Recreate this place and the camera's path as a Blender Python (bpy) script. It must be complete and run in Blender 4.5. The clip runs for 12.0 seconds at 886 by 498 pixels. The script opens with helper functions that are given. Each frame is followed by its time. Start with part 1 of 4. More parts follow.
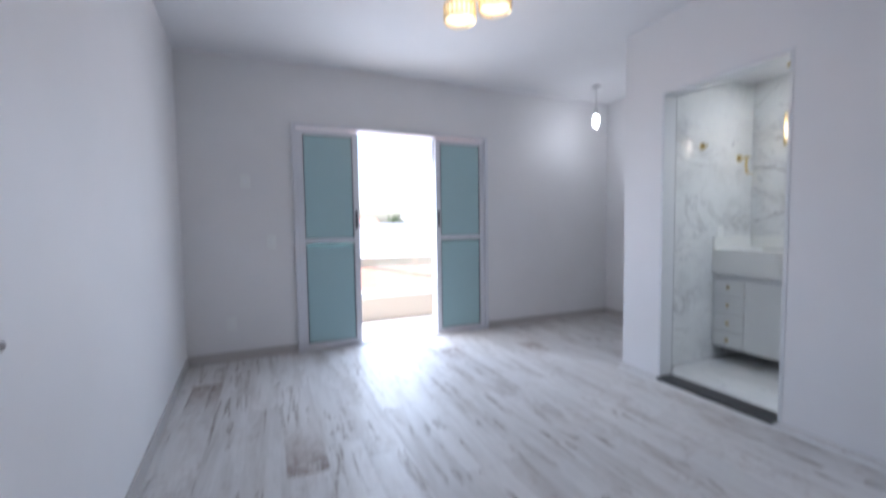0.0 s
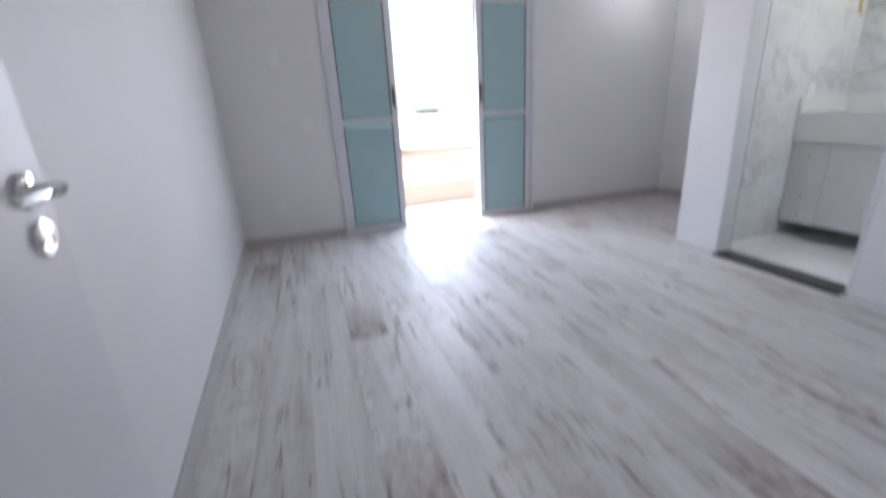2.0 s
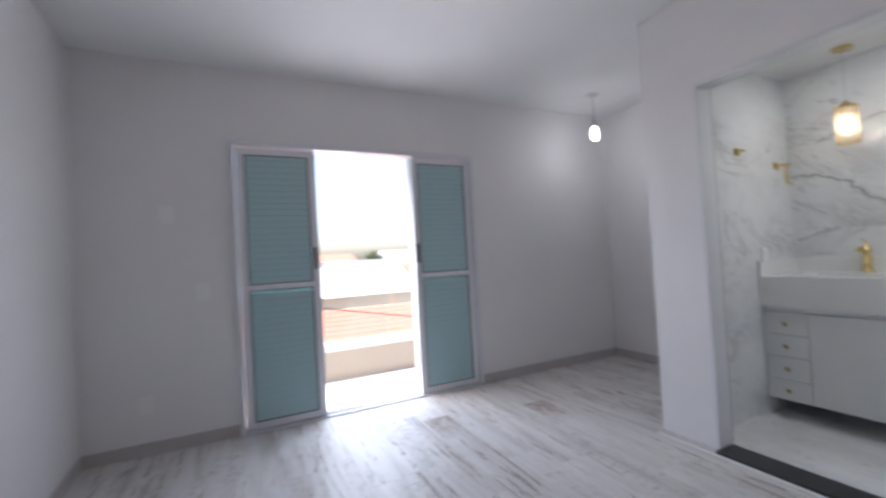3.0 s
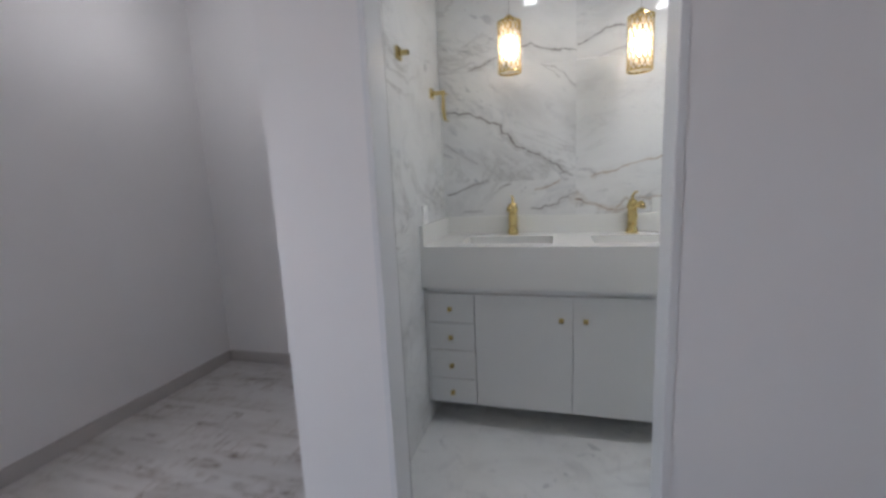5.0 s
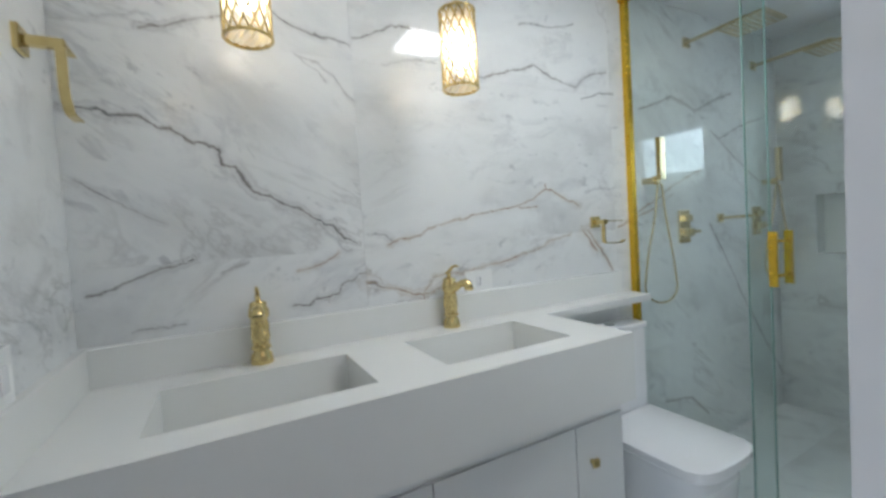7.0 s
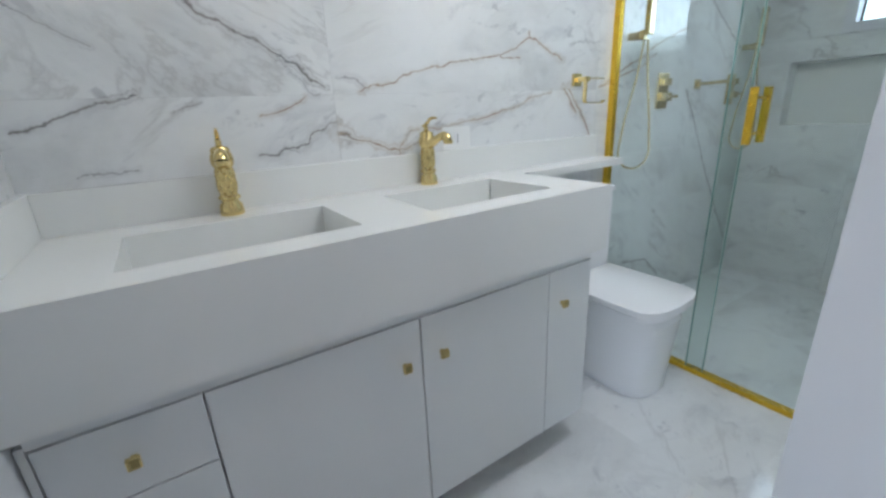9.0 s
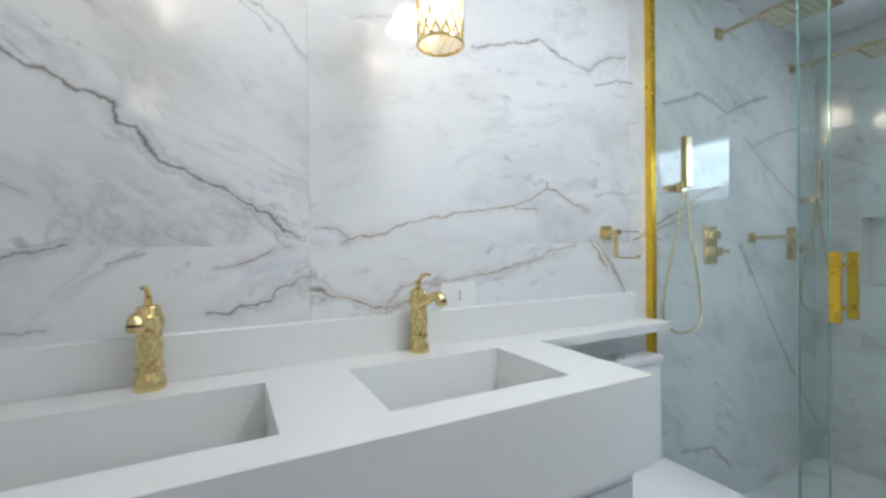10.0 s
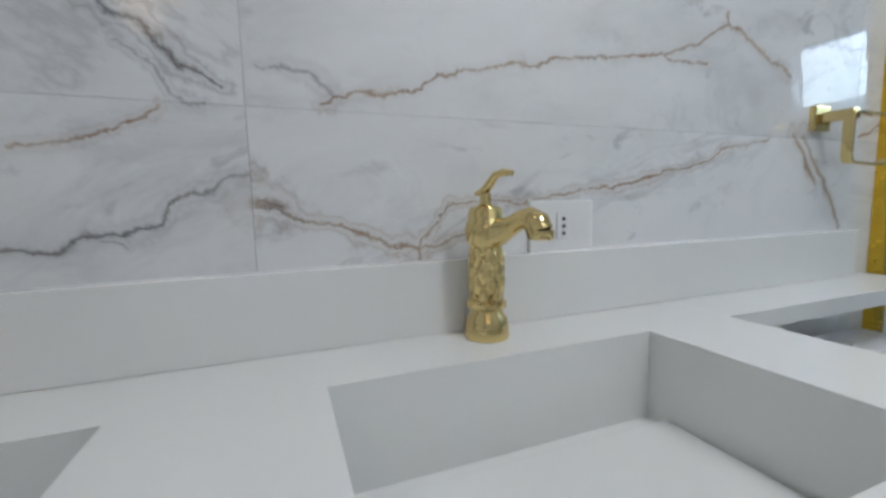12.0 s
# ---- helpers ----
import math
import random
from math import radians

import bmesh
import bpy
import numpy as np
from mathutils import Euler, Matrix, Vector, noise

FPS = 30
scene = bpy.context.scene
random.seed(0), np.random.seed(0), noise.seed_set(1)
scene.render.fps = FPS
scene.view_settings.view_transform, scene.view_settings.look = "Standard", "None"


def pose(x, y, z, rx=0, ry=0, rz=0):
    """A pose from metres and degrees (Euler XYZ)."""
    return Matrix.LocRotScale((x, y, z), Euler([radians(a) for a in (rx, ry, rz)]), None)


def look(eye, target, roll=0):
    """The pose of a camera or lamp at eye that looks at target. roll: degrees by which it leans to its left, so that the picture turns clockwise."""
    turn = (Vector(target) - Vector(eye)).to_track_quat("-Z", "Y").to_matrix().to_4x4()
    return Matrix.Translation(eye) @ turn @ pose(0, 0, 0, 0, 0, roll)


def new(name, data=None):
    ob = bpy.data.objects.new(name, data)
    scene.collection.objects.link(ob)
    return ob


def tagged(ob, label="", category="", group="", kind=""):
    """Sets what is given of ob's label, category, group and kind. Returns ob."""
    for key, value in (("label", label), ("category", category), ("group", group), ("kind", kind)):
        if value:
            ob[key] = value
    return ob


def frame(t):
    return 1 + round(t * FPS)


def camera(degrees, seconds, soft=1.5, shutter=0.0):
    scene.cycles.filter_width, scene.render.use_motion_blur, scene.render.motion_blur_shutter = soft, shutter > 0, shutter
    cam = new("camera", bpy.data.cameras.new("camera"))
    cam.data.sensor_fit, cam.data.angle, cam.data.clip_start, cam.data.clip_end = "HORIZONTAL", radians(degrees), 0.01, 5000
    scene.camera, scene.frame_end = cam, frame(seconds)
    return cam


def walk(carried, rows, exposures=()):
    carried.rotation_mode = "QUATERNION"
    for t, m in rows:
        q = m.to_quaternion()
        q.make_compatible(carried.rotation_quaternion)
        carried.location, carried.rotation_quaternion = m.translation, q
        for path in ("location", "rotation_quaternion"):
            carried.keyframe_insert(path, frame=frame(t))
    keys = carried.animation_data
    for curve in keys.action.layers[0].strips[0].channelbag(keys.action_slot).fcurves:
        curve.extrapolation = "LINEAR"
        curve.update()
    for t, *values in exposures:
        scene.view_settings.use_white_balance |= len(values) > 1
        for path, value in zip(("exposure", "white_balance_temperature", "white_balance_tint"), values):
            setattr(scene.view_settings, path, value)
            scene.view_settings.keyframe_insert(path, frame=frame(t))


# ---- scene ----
cam = camera(94.2, 12.0, soft=2.6, shutter=0.5)
PATH = [
    (0, (0.943, 0.49, 1.155), (1.72, 2.329, 1.036), -0.8),
    (0.5, (0.911, 0.468, 1.053), (1.594, 2.232, 0.405), -2.5),
    (1, (0.863, 0.436, 0.985), (1.399, 2.079, -0.021), -5.1),
    (1.5, (0.865, 0.438, 0.957), (1.365, 2.003, -0.184), -5.2),
    (2, (0.906, 0.576, 1.057), (1.468, 2.39, 0.429), -3.3),
    (2.5, (1.009, 0.899, 1.12), (1.622, 2.802, 1.143), -4.7),
    (2.7, (1.091, 1.018, 1.175), (1.796, 2.89, 1.195), -3.8),
    (3, (1.219, 1.187, 1.168), (2.095, 2.985, 1.207), -3.2),
    (3.2, (1.279, 1.331, 1.199), (2.41, 2.977, 1.094), -6.0),
    (3.5, (1.481, 1.451, 1.147), (2.86, 2.893, 1.013), -4.6),
    (3.7, (1.598, 1.521, 1.174), (3.118, 2.813, 1.035), -3.1),
    (5.3, (2.713, 2.272, 1.212), (4.676, 2.588, 0.999), -3.8),
    (5.5, (2.866, 2.356, 1.196), (4.858, 2.491, 1.091), -5.2),
    (6, (3.166, 2.464, 1.21), (5.128, 2.136, 1.002), -4.0),
    (6.5, (3.424, 2.431, 1.23), (5.323, 1.809, 1.144), -3.4),
    (7, (3.526, 2.439, 1.25), (5.285, 1.491, 1.167), -3.6),
    (7.5, (3.569, 2.474, 1.213), (5.248, 1.428, 0.923), -2.6),
    (7.7, (3.576, 2.483, 1.195), (5.228, 1.434, 0.782), -2.8),
    (9.3, (3.584, 2.478, 1.143), (5.177, 1.445, 0.516), -2.8),
    (9.5, (3.620, 2.400, 1.160), (5.273, 1.334, 0.796), -3.3),
    (10, (3.737, 2.212, 1.207), (5.511, 1.290, 1.192), -0.6),
    (10.5, (3.874, 2.148, 1.187), (5.655, 1.241, 1.112), -1.3),
    (11, (4.070, 2.126, 1.174), (5.845, 1.224, 0.982), -1.2),
    (11.5, (4.211, 2.053, 1.139), (6.042, 1.267, 0.971), 0.2),
    (12, (4.290, 1.997, 1.094), (6.146, 1.284, 0.881), -1.3),
]
walk(cam, [(t, look(eye, target, roll)) for t, eye, target, roll in PATH], exposures=[(0, 2.22, 6000, 14), (1.0, 2.01, 6100, 17), (1.5, 2.10, 6230, 17), (2.0, 2.36, 6380, 16), (2.5, 2.18, 6480, 15), (3.0, 1.83, 6430, 16), (3.5, 1.60, 6250, 16), (5.5, 1.81, 6680, 15), (6.5, 1.93, 6400, 10), (7.0, 1.98, 6350, 10), (7.7, 1.93, 6300, 10), (9.5, 2.28, 6200, 12), (10.5, 2.18, 6200, 12), (11, 2.01, 6250, 13), (11.5, 1.94, 6250, 13), (12, 1.81, 6250, 14)])

# ---- light ----
world = bpy.data.worlds.new("sky")
scene.world = world
world.use_nodes = True
wn = world.node_tree.nodes
sky = wn.new("ShaderNodeTexSky")
sky.sky_type = 'NISHITA'
sky.sun_disc = False
sky.sun_elevation = radians(55)
sky.sun_rotation = radians(276)
sky.air_density, sky.dust_density, sky.ozone_density = 1.0, 3.0, 1.0
wn["Background"].inputs[1].default_value = 0.15
world.node_tree.links.new(sky.outputs[0], wn["Background"].inputs[0])

sun_data = bpy.data.lights.new("sun", 'SUN')
sun_data.energy, sun_data.angle, sun_data.color = 3.0, radians(0.6), (1, 0.95, 0.88)
sun = new("sun", sun_data)
sun.matrix_world = look((-11, 1.2, 16), (0, 0, 0))


def area(name, eye, target, sx, sy, watts, color):
    d = bpy.data.lights.new(name, 'AREA')
    d.shape, d.size, d.size_y, d.energy, d.color = 'RECTANGLE', sx, sy, watts, color
    ob = new(name, d)
    ob.matrix_world = look(eye, target)
    return ob


def point(name, eye, watts, color, radius=0.03):
    d = bpy.data.lights.new(name, 'POINT')
    d.energy, d.color, d.shadow_soft_size = watts, color, radius
    ob = new(name, d)
    ob.location = eye
    return ob


DAY = (0.80, 0.89, 1.0)
area("daylight_balcony", (2.145, 4.95, 1.10), (0.9, 0, -1.4), 0.78, 1.85, 10.0, DAY)
area("daylight_bath_window", (4.09, -0.78, 1.75), (4.2, 3, 0.9), 0.5, 0.3, 0.65, DAY)
point("chandelier_glow", (2.1, 2.75, 2.33), 0.45, (1, 0.82, 0.6), 0.12)
point("bulb_glow", (4.21, 3.97, 2.13), 0.65, (0.95, 0.97, 1.0), 0.04)
area("panel_glow", (4.03, 1.36, 2.302), (4.03, 1.361, 0), 0.26, 0.26, 1.4, (0.94, 0.98, 1.0))
area("downlight_glow", (4.34, 2.28, 2.302), (4.34, 2.281, 0), 0.08, 0.08, 0.22, (0.94, 0.98, 1.0))
# added fill lamp under the unseen hall ceiling, with no fixture of its own
area("hall_fill", (1.0, -0.9, 2.38), (1.0, -0.89, 0), 0.3, 0.3, 0.5, (1, 0.95, 0.9))


# ---- materials ----
def mat(name, color=(0.8, 0.8, 0.8), rough=0.5, metal=0.0, **more):
    m = bpy.data.materials.new(name)
    m.use_nodes = True
    b = m.node_tree.nodes["Principled BSDF"]
    b.inputs["Base Color"].default_value = (*color, 1)
    b.inputs["Roughness"].default_value = rough
    b.inputs["Metallic"].default_value = metal
    for k, v in more.items():
        b.inputs[k.replace("_", " ")].default_value = v
    return m


def shader(m):
    return m.node_tree.nodes["Principled BSDF"]


def add(m, kind, **values):
    n = m.node_tree.nodes.new("ShaderNode" + kind)
    for k, v in values.items():
        if k == "op":
            n.operation = v
        elif k == "blend":
            n.blend_type = v
        else:
            n.inputs[k.replace("_", " ")].default_value = v
    return n


def link(m, a, b):
    m.node_tree.links.new(a, b)


def ramp(m, source, stops):
    r = m.node_tree.nodes.new("ShaderNodeValToRGB")
    e = r.color_ramp.elements
    while len(e) < len(stops):
        e.new(0.5)
    for el, (p, c) in zip(e, stops):
        el.position = p
        el.color = (c, c, c, 1) if isinstance(c, (int, float)) else (*c, 1)
    link(m, source, r.inputs[0])
    return r.outputs[0]


def mapped(m, scale=(1, 1, 1), random_shift=False):
    """Object coordinates, scaled, and shifted for each piece."""
    tc = add(m, "TexCoord")
    out = tc.outputs["Object"]
    mp = add(m, "Mapping", Scale=scale)
    if random_shift:
        info = add(m, "ObjectInfo")
        mul = add(m, "VectorMath", op='SCALE', Vector=(37.0, 53.0, 11.0))
        link(m, info.outputs["Random"], mul.inputs["Scale"])
        plus = add(m, "VectorMath", op='ADD')
        link(m, out, plus.inputs[0])
        link(m, mul.outputs[0], plus.inputs[1])
        out = plus.outputs[0]
    link(m, out, mp.inputs[0])
    return mp.outputs[0]


def noise_tex(m, vec, scale, detail=5.0, rough=0.55, distortion=0.0):
    n = add(m, "TexNoise", Scale=scale, Detail=detail, Roughness=rough, Distortion=distortion)
    link(m, vec, n.inputs["Vector"])
    return n.outputs["Fac"]


def mix_color(m, fac, a, b, blend='MIX'):
    n = m.node_tree.nodes.new("ShaderNodeMix")
    n.data_type, n.blend_type = 'RGBA', blend
    for src, slot in ((fac, 0), (a, 6), (b, 7)):
        if isinstance(src, (int, float)):
            n.inputs[slot].default_value = src
        elif isinstance(src, tuple):
            n.inputs[slot].default_value = (*src, 1)
        else:
            link(m, src, n.inputs[slot])
    return n.outputs[2]


def bump(m, height, strength=0.2, distance=0.002):
    b = add(m, "Bump", Strength=strength, Distance=distance)
    link(m, height, b.inputs["Height"])
    link(m, b.outputs[0], shader(m).inputs["Normal"])


def painted(name, color, rough=0.6, grain=90, depth=0.12):
    m = mat(name, color, rough)
    v = mapped(m)
    big = noise_tex(m, v, 1.3, 4)
    fine = noise_tex(m, v, grain, 3)
    tone = ramp(m, big, [(0.3, tuple(c * 0.95 for c in color)), (0.7, color)])
    link(m, tone, shader(m).inputs["Base Color"])
    bump(m, fine, depth, 0.001)
    return m


WALL = painted("wall_paint", (0.80, 0.795, 0.80), 0.55)
CEIL = painted("ceiling_paint", (0.83, 0.83, 0.84), 0.8)
DOORPAINT = painted("door_lacquer", (0.74, 0.74, 0.76), 0.35, 40, 0.05)
LACQUER = painted("cabinet_lacquer", (0.76, 0.78, 0.78), 0.32, 30, 0.03)
QUARTZ = painted("white_quartz", (0.83, 0.84, 0.82), 0.25, 140, 0.02)
ALU = painted("white_aluminium", (0.72, 0.73, 0.77), 0.35, 60, 0.03)
CERAMIC = mat("white_ceramic", (0.86, 0.87, 0.88), 0.08)
PLASTIC = mat("white_plastic", (0.82, 0.83, 0.82), 0.3)
BLACK = mat("black_plastic", (0.03, 0.03, 0.035), 0.4)
GROUT = painted("grout", (0.80, 0.81, 0.81), 0.8)
CHROME = mat("chrome", (0.75, 0.74, 0.74), 0.12, 1.0)
BEIGE = painted("beige_render", (0.38, 0.33, 0.27), 0.85, 60, 0.4)
BALCFLOOR = painted("balcony_tile", (0.70, 0.66, 0.63), 0.5, 20, 0.1)
CORD = mat("cord", (0.5, 0.5, 0.5), 0.5)


def gold(name, color, rough):
    m = mat(name, color, rough, 1.0)
    v = mapped(m)
    link(m, ramp(m, noise_tex(m, v, 60, 4), [(0.3, rough * 0.85), (0.75, rough * 1.2)]), shader(m).inputs["Roughness"])
    return m


GOLD = gold("polished_gold", (0.70, 0.55, 0.25), 0.035)
GOLDBAR = gold("gold_anodised", (0.80, 0.52, 0.06), 0.25)
CHAMPAGNE = gold("champagne_gold", (0.66, 0.56, 0.36), 0.25)

GRANITE = mat("black_granite", (0.02, 0.02, 0.024), 0.3)
link(GRANITE, ramp(GRANITE, noise_tex(GRANITE, mapped(GRANITE), 160, 3), [(0.4, (0.012, 0.012, 0.015)), (0.75, (0.07, 0.07, 0.075))]), shader(GRANITE).inputs["Base Color"])


def emitter(name, color, strength):
    m = mat(name, color, 0.5)
    shader(m).inputs["Emission Color"].default_value = (*color, 1)
    shader(m).inputs["Emission Strength"].default_value = strength
    return m


BULB = emitter("bulb_light", (0.97, 0.98, 1.0), 2.5)
WARM = emitter("warm_led", (1.0, 0.80, 0.52), 0.35)
PENDLIGHT = emitter("pendant_light", (1.0, 0.96, 0.90), 4.2)
LED = emitter("led_panel", (0.95, 0.98, 1.0), 2.5)


def clear_glass(name, color, rough=0.0, clear=0.9):
    """Thin clear sheet: see-through with a mirror-like sheen that grows at grazing angles."""
    m = bpy.data.materials.new(name)
    m.use_nodes = True
    n = m.node_tree.nodes
    n.clear()
    out = n.new("ShaderNodeOutputMaterial")
    t = n.new("ShaderNodeBsdfTransparent")
    t.inputs[0].default_value = (*color, 1)
    g = n.new("ShaderNodeBsdfGlossy")
    g.inputs["Roughness"].default_value = rough
    face = n.new("ShaderNodeLayerWeight")
    face.inputs[0].default_value = 0.5
    power = n.new("ShaderNodeMath")
    power.operation = 'POWER'
    power.inputs[1].default_value = 4.5
    link(m, face.outputs["Facing"], power.inputs[0])
    fr = n.new("ShaderNodeMath")
    fr.operation = 'MULTIPLY_ADD'
    fr.inputs[1].default_value, fr.inputs[2].default_value = 0.9, 0.035
    link(m, power.outputs[0], fr.inputs[0])
    mx = n.new("ShaderNodeMixShader")
    link(m, fr.outputs[0], mx.inputs[0])
    link(m, t.outputs[0], mx.inputs[1])
    link(m, g.outputs[0], mx.inputs[2])
    link(m, mx.outputs[0], out.inputs[0])
    return m


GLASS = clear_glass("shower_glass", (0.955, 0.993, 0.980))
GLASSEDGE = mat("glass_edge", (0.25, 0.42, 0.38), 0.1)
CRYSTAL = mat("amber_crystal", (1.0, 0.86, 0.6), 0.06, 0.0, IOR=1.5)
shader(CRYSTAL).inputs["Transmission Weight"].default_value = 0.9
RAILGLASS = clear_glass("balcony_glass", (0.95, 0.98, 0.98))

# greenish panes of the balcony door: satin glass that lets a little light through
TEAL = mat("green_satin_glass", (0.30, 0.47, 0.47), 0.22)
shader(TEAL).inputs["Transmission Weight"].default_value = 0.12
tealtone = ramp(TEAL, noise_tex(TEAL, mapped(TEAL), 1.7, 3), [(0.3, (0.50, 0.68, 0.71)), (0.7, (0.56, 0.74, 0.76))])
link(TEAL, tealtone, shader(TEAL).inputs["Base Color"])
tn = TEAL.node_tree.nodes
t_mix, t_clear = tn.new("ShaderNodeMixShader"), tn.new("ShaderNodeBsdfTransparent")
t_clear.inputs[0].default_value = (0.75, 0.93, 0.92, 1)
t_mix.inputs[0].default_value = 0.5
link(TEAL, shader(TEAL).outputs[0], t_mix.inputs[1])
link(TEAL, t_clear.outputs[0], t_mix.inputs[2])
link(TEAL, t_mix.outputs[0], tn["Material Output"].inputs[0])
SLAT = painted("green_grey_slat", (0.40, 0.575, 0.60), 0.25, 60, 0.04)


def jagged(m, strokes):
    """Distance, in units of each stroke's own width, from jagged strokes drawn in (y, z)."""
    tc = add(m, "TexCoord")
    pos = tc.outputs["Object"]
    for scale, amount in ((7.0, 0.030), (22.0, 0.030), (70.0, 0.010)):
        w = add(m, "TexNoise", Scale=scale, Detail=6.0, Roughness=0.7)
        link(m, tc.outputs["Object"], w.inputs["Vector"])
        off = add(m, "VectorMath", op='SUBTRACT')
        link(m, w.outputs["Color"], off.inputs[0])
        off.inputs[1].default_value = (0.5, 0.5, 0.5)
        amp = add(m, "VectorMath", op='SCALE')
        amp.inputs["Scale"].default_value = amount
        link(m, off.outputs[0], amp.inputs[0])
        p = add(m, "VectorMath", op='ADD')
        link(m, pos, p.inputs[0])
        link(m, amp.outputs[0], p.inputs[1])
        pos = p.outputs[0]
    flat = add(m, "VectorMath", op='MULTIPLY')
    link(m, pos, flat.inputs[0])
    flat.inputs[1].default_value = (0, 1, 1)
    nearest = None
    for width, (y0, z0), (y1, z1) in strokes:
        ay, az = y1 - y0, z1 - z0
        ll = ay * ay + az * az
        rel = add(m, "VectorMath", op='SUBTRACT')
        link(m, flat.outputs[0], rel.inputs[0])
        rel.inputs[1].default_value = (0, y0, z0)
        dot = add(m, "VectorMath", op='DOT_PRODUCT')
        link(m, rel.outputs[0], dot.inputs[0])
        dot.inputs[1].default_value = (0, ay / ll, az / ll)
        cl = add(m, "Clamp")
        link(m, dot.outputs["Value"], cl.inputs[0])
        along = add(m, "VectorMath", op='SCALE')
        along.inputs[0].default_value = (0, ay, az)
        link(m, cl.outputs[0], along.inputs["Scale"])
        gap = add(m, "VectorMath", op='DISTANCE')
        link(m, rel.outputs[0], gap.inputs[0])
        link(m, along.outputs[0], gap.inputs[1])
        thin = add(m, "Math", op='DIVIDE')
        link(m, gap.outputs["Value"], thin.inputs[0])
        thin.inputs[1].default_value = width
        if nearest is None:
            nearest = thin.outputs[0]
        else:
            mn = add(m, "Math", op='MINIMUM')
            link(m, nearest, mn.inputs[0])
            link(m, thin.outputs[0], mn.inputs[1])
            nearest = mn.outputs[0]
    return nearest


def times(m, a, b):
    n = add(m, "Math", op='MULTIPLY')
    link(m, a, n.inputs[0])
    link(m, b, n.inputs[1])
    return n.outputs[0]


def marble(name, random_shift, grey=(), rust=(), faint=(), base=(0.80, 0.815, 0.815), rough=0.02, lines=1.0, tilt=20, shift=(0, 0, 0)):
    """White polished marble: clouds, wisps that drift along a tilt, specks, wandering lines, and named veins."""
    m = mat(name, base, rough)
    shader(m).inputs["Specular IOR Level"].default_value = 0.38
    v = mapped(m, (1, 1, 1), random_shift)
    mv = add(m, "Mapping", Location=shift)
    link(m, v, mv.inputs[0])
    v = mv.outputs[0]
    turn = add(m, "Mapping", Rotation=(radians(-tilt), 0, 0))
    link(m, v, turn.inputs[0])
    drawn = add(m, "Mapping", Scale=(1.5, 1.15, 2.5))
    link(m, turn.outputs[0], drawn.inputs[0])
    d = drawn.outputs[0]
    cloud = noise_tex(m, d, 1.5, 7, 0.6, 0.4)
    col = ramp(m, cloud, [(0.33, tuple(c * 0.80 for c in base)), (0.48, tuple(c * 0.95 for c in base)), (0.60, base)])
    wisp = ramp(m, noise_tex(m, d, 3.4, 9, 0.70, 0.9), [(0.53, 0.0), (0.62, 0.30), (0.76, 0.70)])
    area_of = ramp(m, noise_tex(m, v, 2.3, 3), [(0.42, 0.15), (0.60, 1.0)])
    col = mix_color(m, times(m, wisp, area_of), col, (0.44, 0.455, 0.48))
    speck = ramp(m, noise_tex(m, d, 9.0, 5, 0.62, 0.5), [(0.60, 0.0), (0.67, 0.45), (0.78, 0.65)])
    col = mix_color(m, times(m, speck, area_of), col, (0.36, 0.375, 0.40))
    # wandering lines: where a warped noise crosses its middle
    line = noise_tex(m, d, 0.9, 8, 0.6, 0.9)
    sub = add(m, "Math", op='SUBTRACT')
    link(m, line, sub.inputs[0])
    sub.inputs[1].default_value = 0.5
    a = add(m, "Math", op='ABSOLUTE')
    link(m, sub.outputs[0], a.inputs[0])
    thin = ramp(m, a.outputs[0], [(0.0, 0.8 * lines), (0.005, 0.5 * lines), (0.018, 0.0)])
    gate = ramp(m, noise_tex(m, v, 1.6, 3), [(0.47, 0.0), (0.60, 1.0)])
    col = mix_color(m, times(m, thin, gate), col, (0.24, 0.23, 0.23))
    swell = ramp(m, noise_tex(m, v, 13, 4, 0.7), [(0.32, 0.35), (0.5, 0.8), (0.68, 1.5)])
    broken = ramp(m, noise_tex(m, v, 5.5, 5, 0.7), [(0.34, 0.60), (0.50, 1.0)])
    for strokes, tones, soft in ((grey, ((0.10, 0.10, 0.11), (0.20, 0.17, 0.155), (0.13, 0.125, 0.13)), (0.45, 0.46, 0.48)),
                                 (faint, ((0.36, 0.37, 0.39), (0.42, 0.41, 0.41), (0.32, 0.33, 0.35)), (0.55, 0.56, 0.58)),
                                 (rust, ((0.27, 0.14, 0.07), (0.43, 0.33, 0.23), (0.20, 0.155, 0.13)), (0.58, 0.55, 0.51))):
        if not strokes:
            continue
        wid = add(m, "Math", op='DIVIDE')
        link(m, jagged(m, strokes), wid.inputs[0])
        link(m, swell, wid.inputs[1])
        near = wid.outputs[0]
        core = times(m, ramp(m, near, [(0.0, 0.95), (0.0017, 0.80), (0.0045, 0.0)]), broken)
        twin = times(m, ramp(m, near, [(0.009, 0.0), (0.0125, 0.42), (0.016, 0.0)]), gate)
        halo = ramp(m, near, [(0.0, 0.30), (0.024, 0.0)])
        tone = ramp(m, noise_tex(m, v, 6.0, 3), [(0.42, tones[0]), (0.54, tones[1]), (0.66, tones[2])])
        col = mix_color(m, halo, col, soft)
        col = mix_color(m, twin, col, tone)
        col = mix_color(m, core, col, tone)
    link(m, col, shader(m).inputs["Base Color"])
    return m


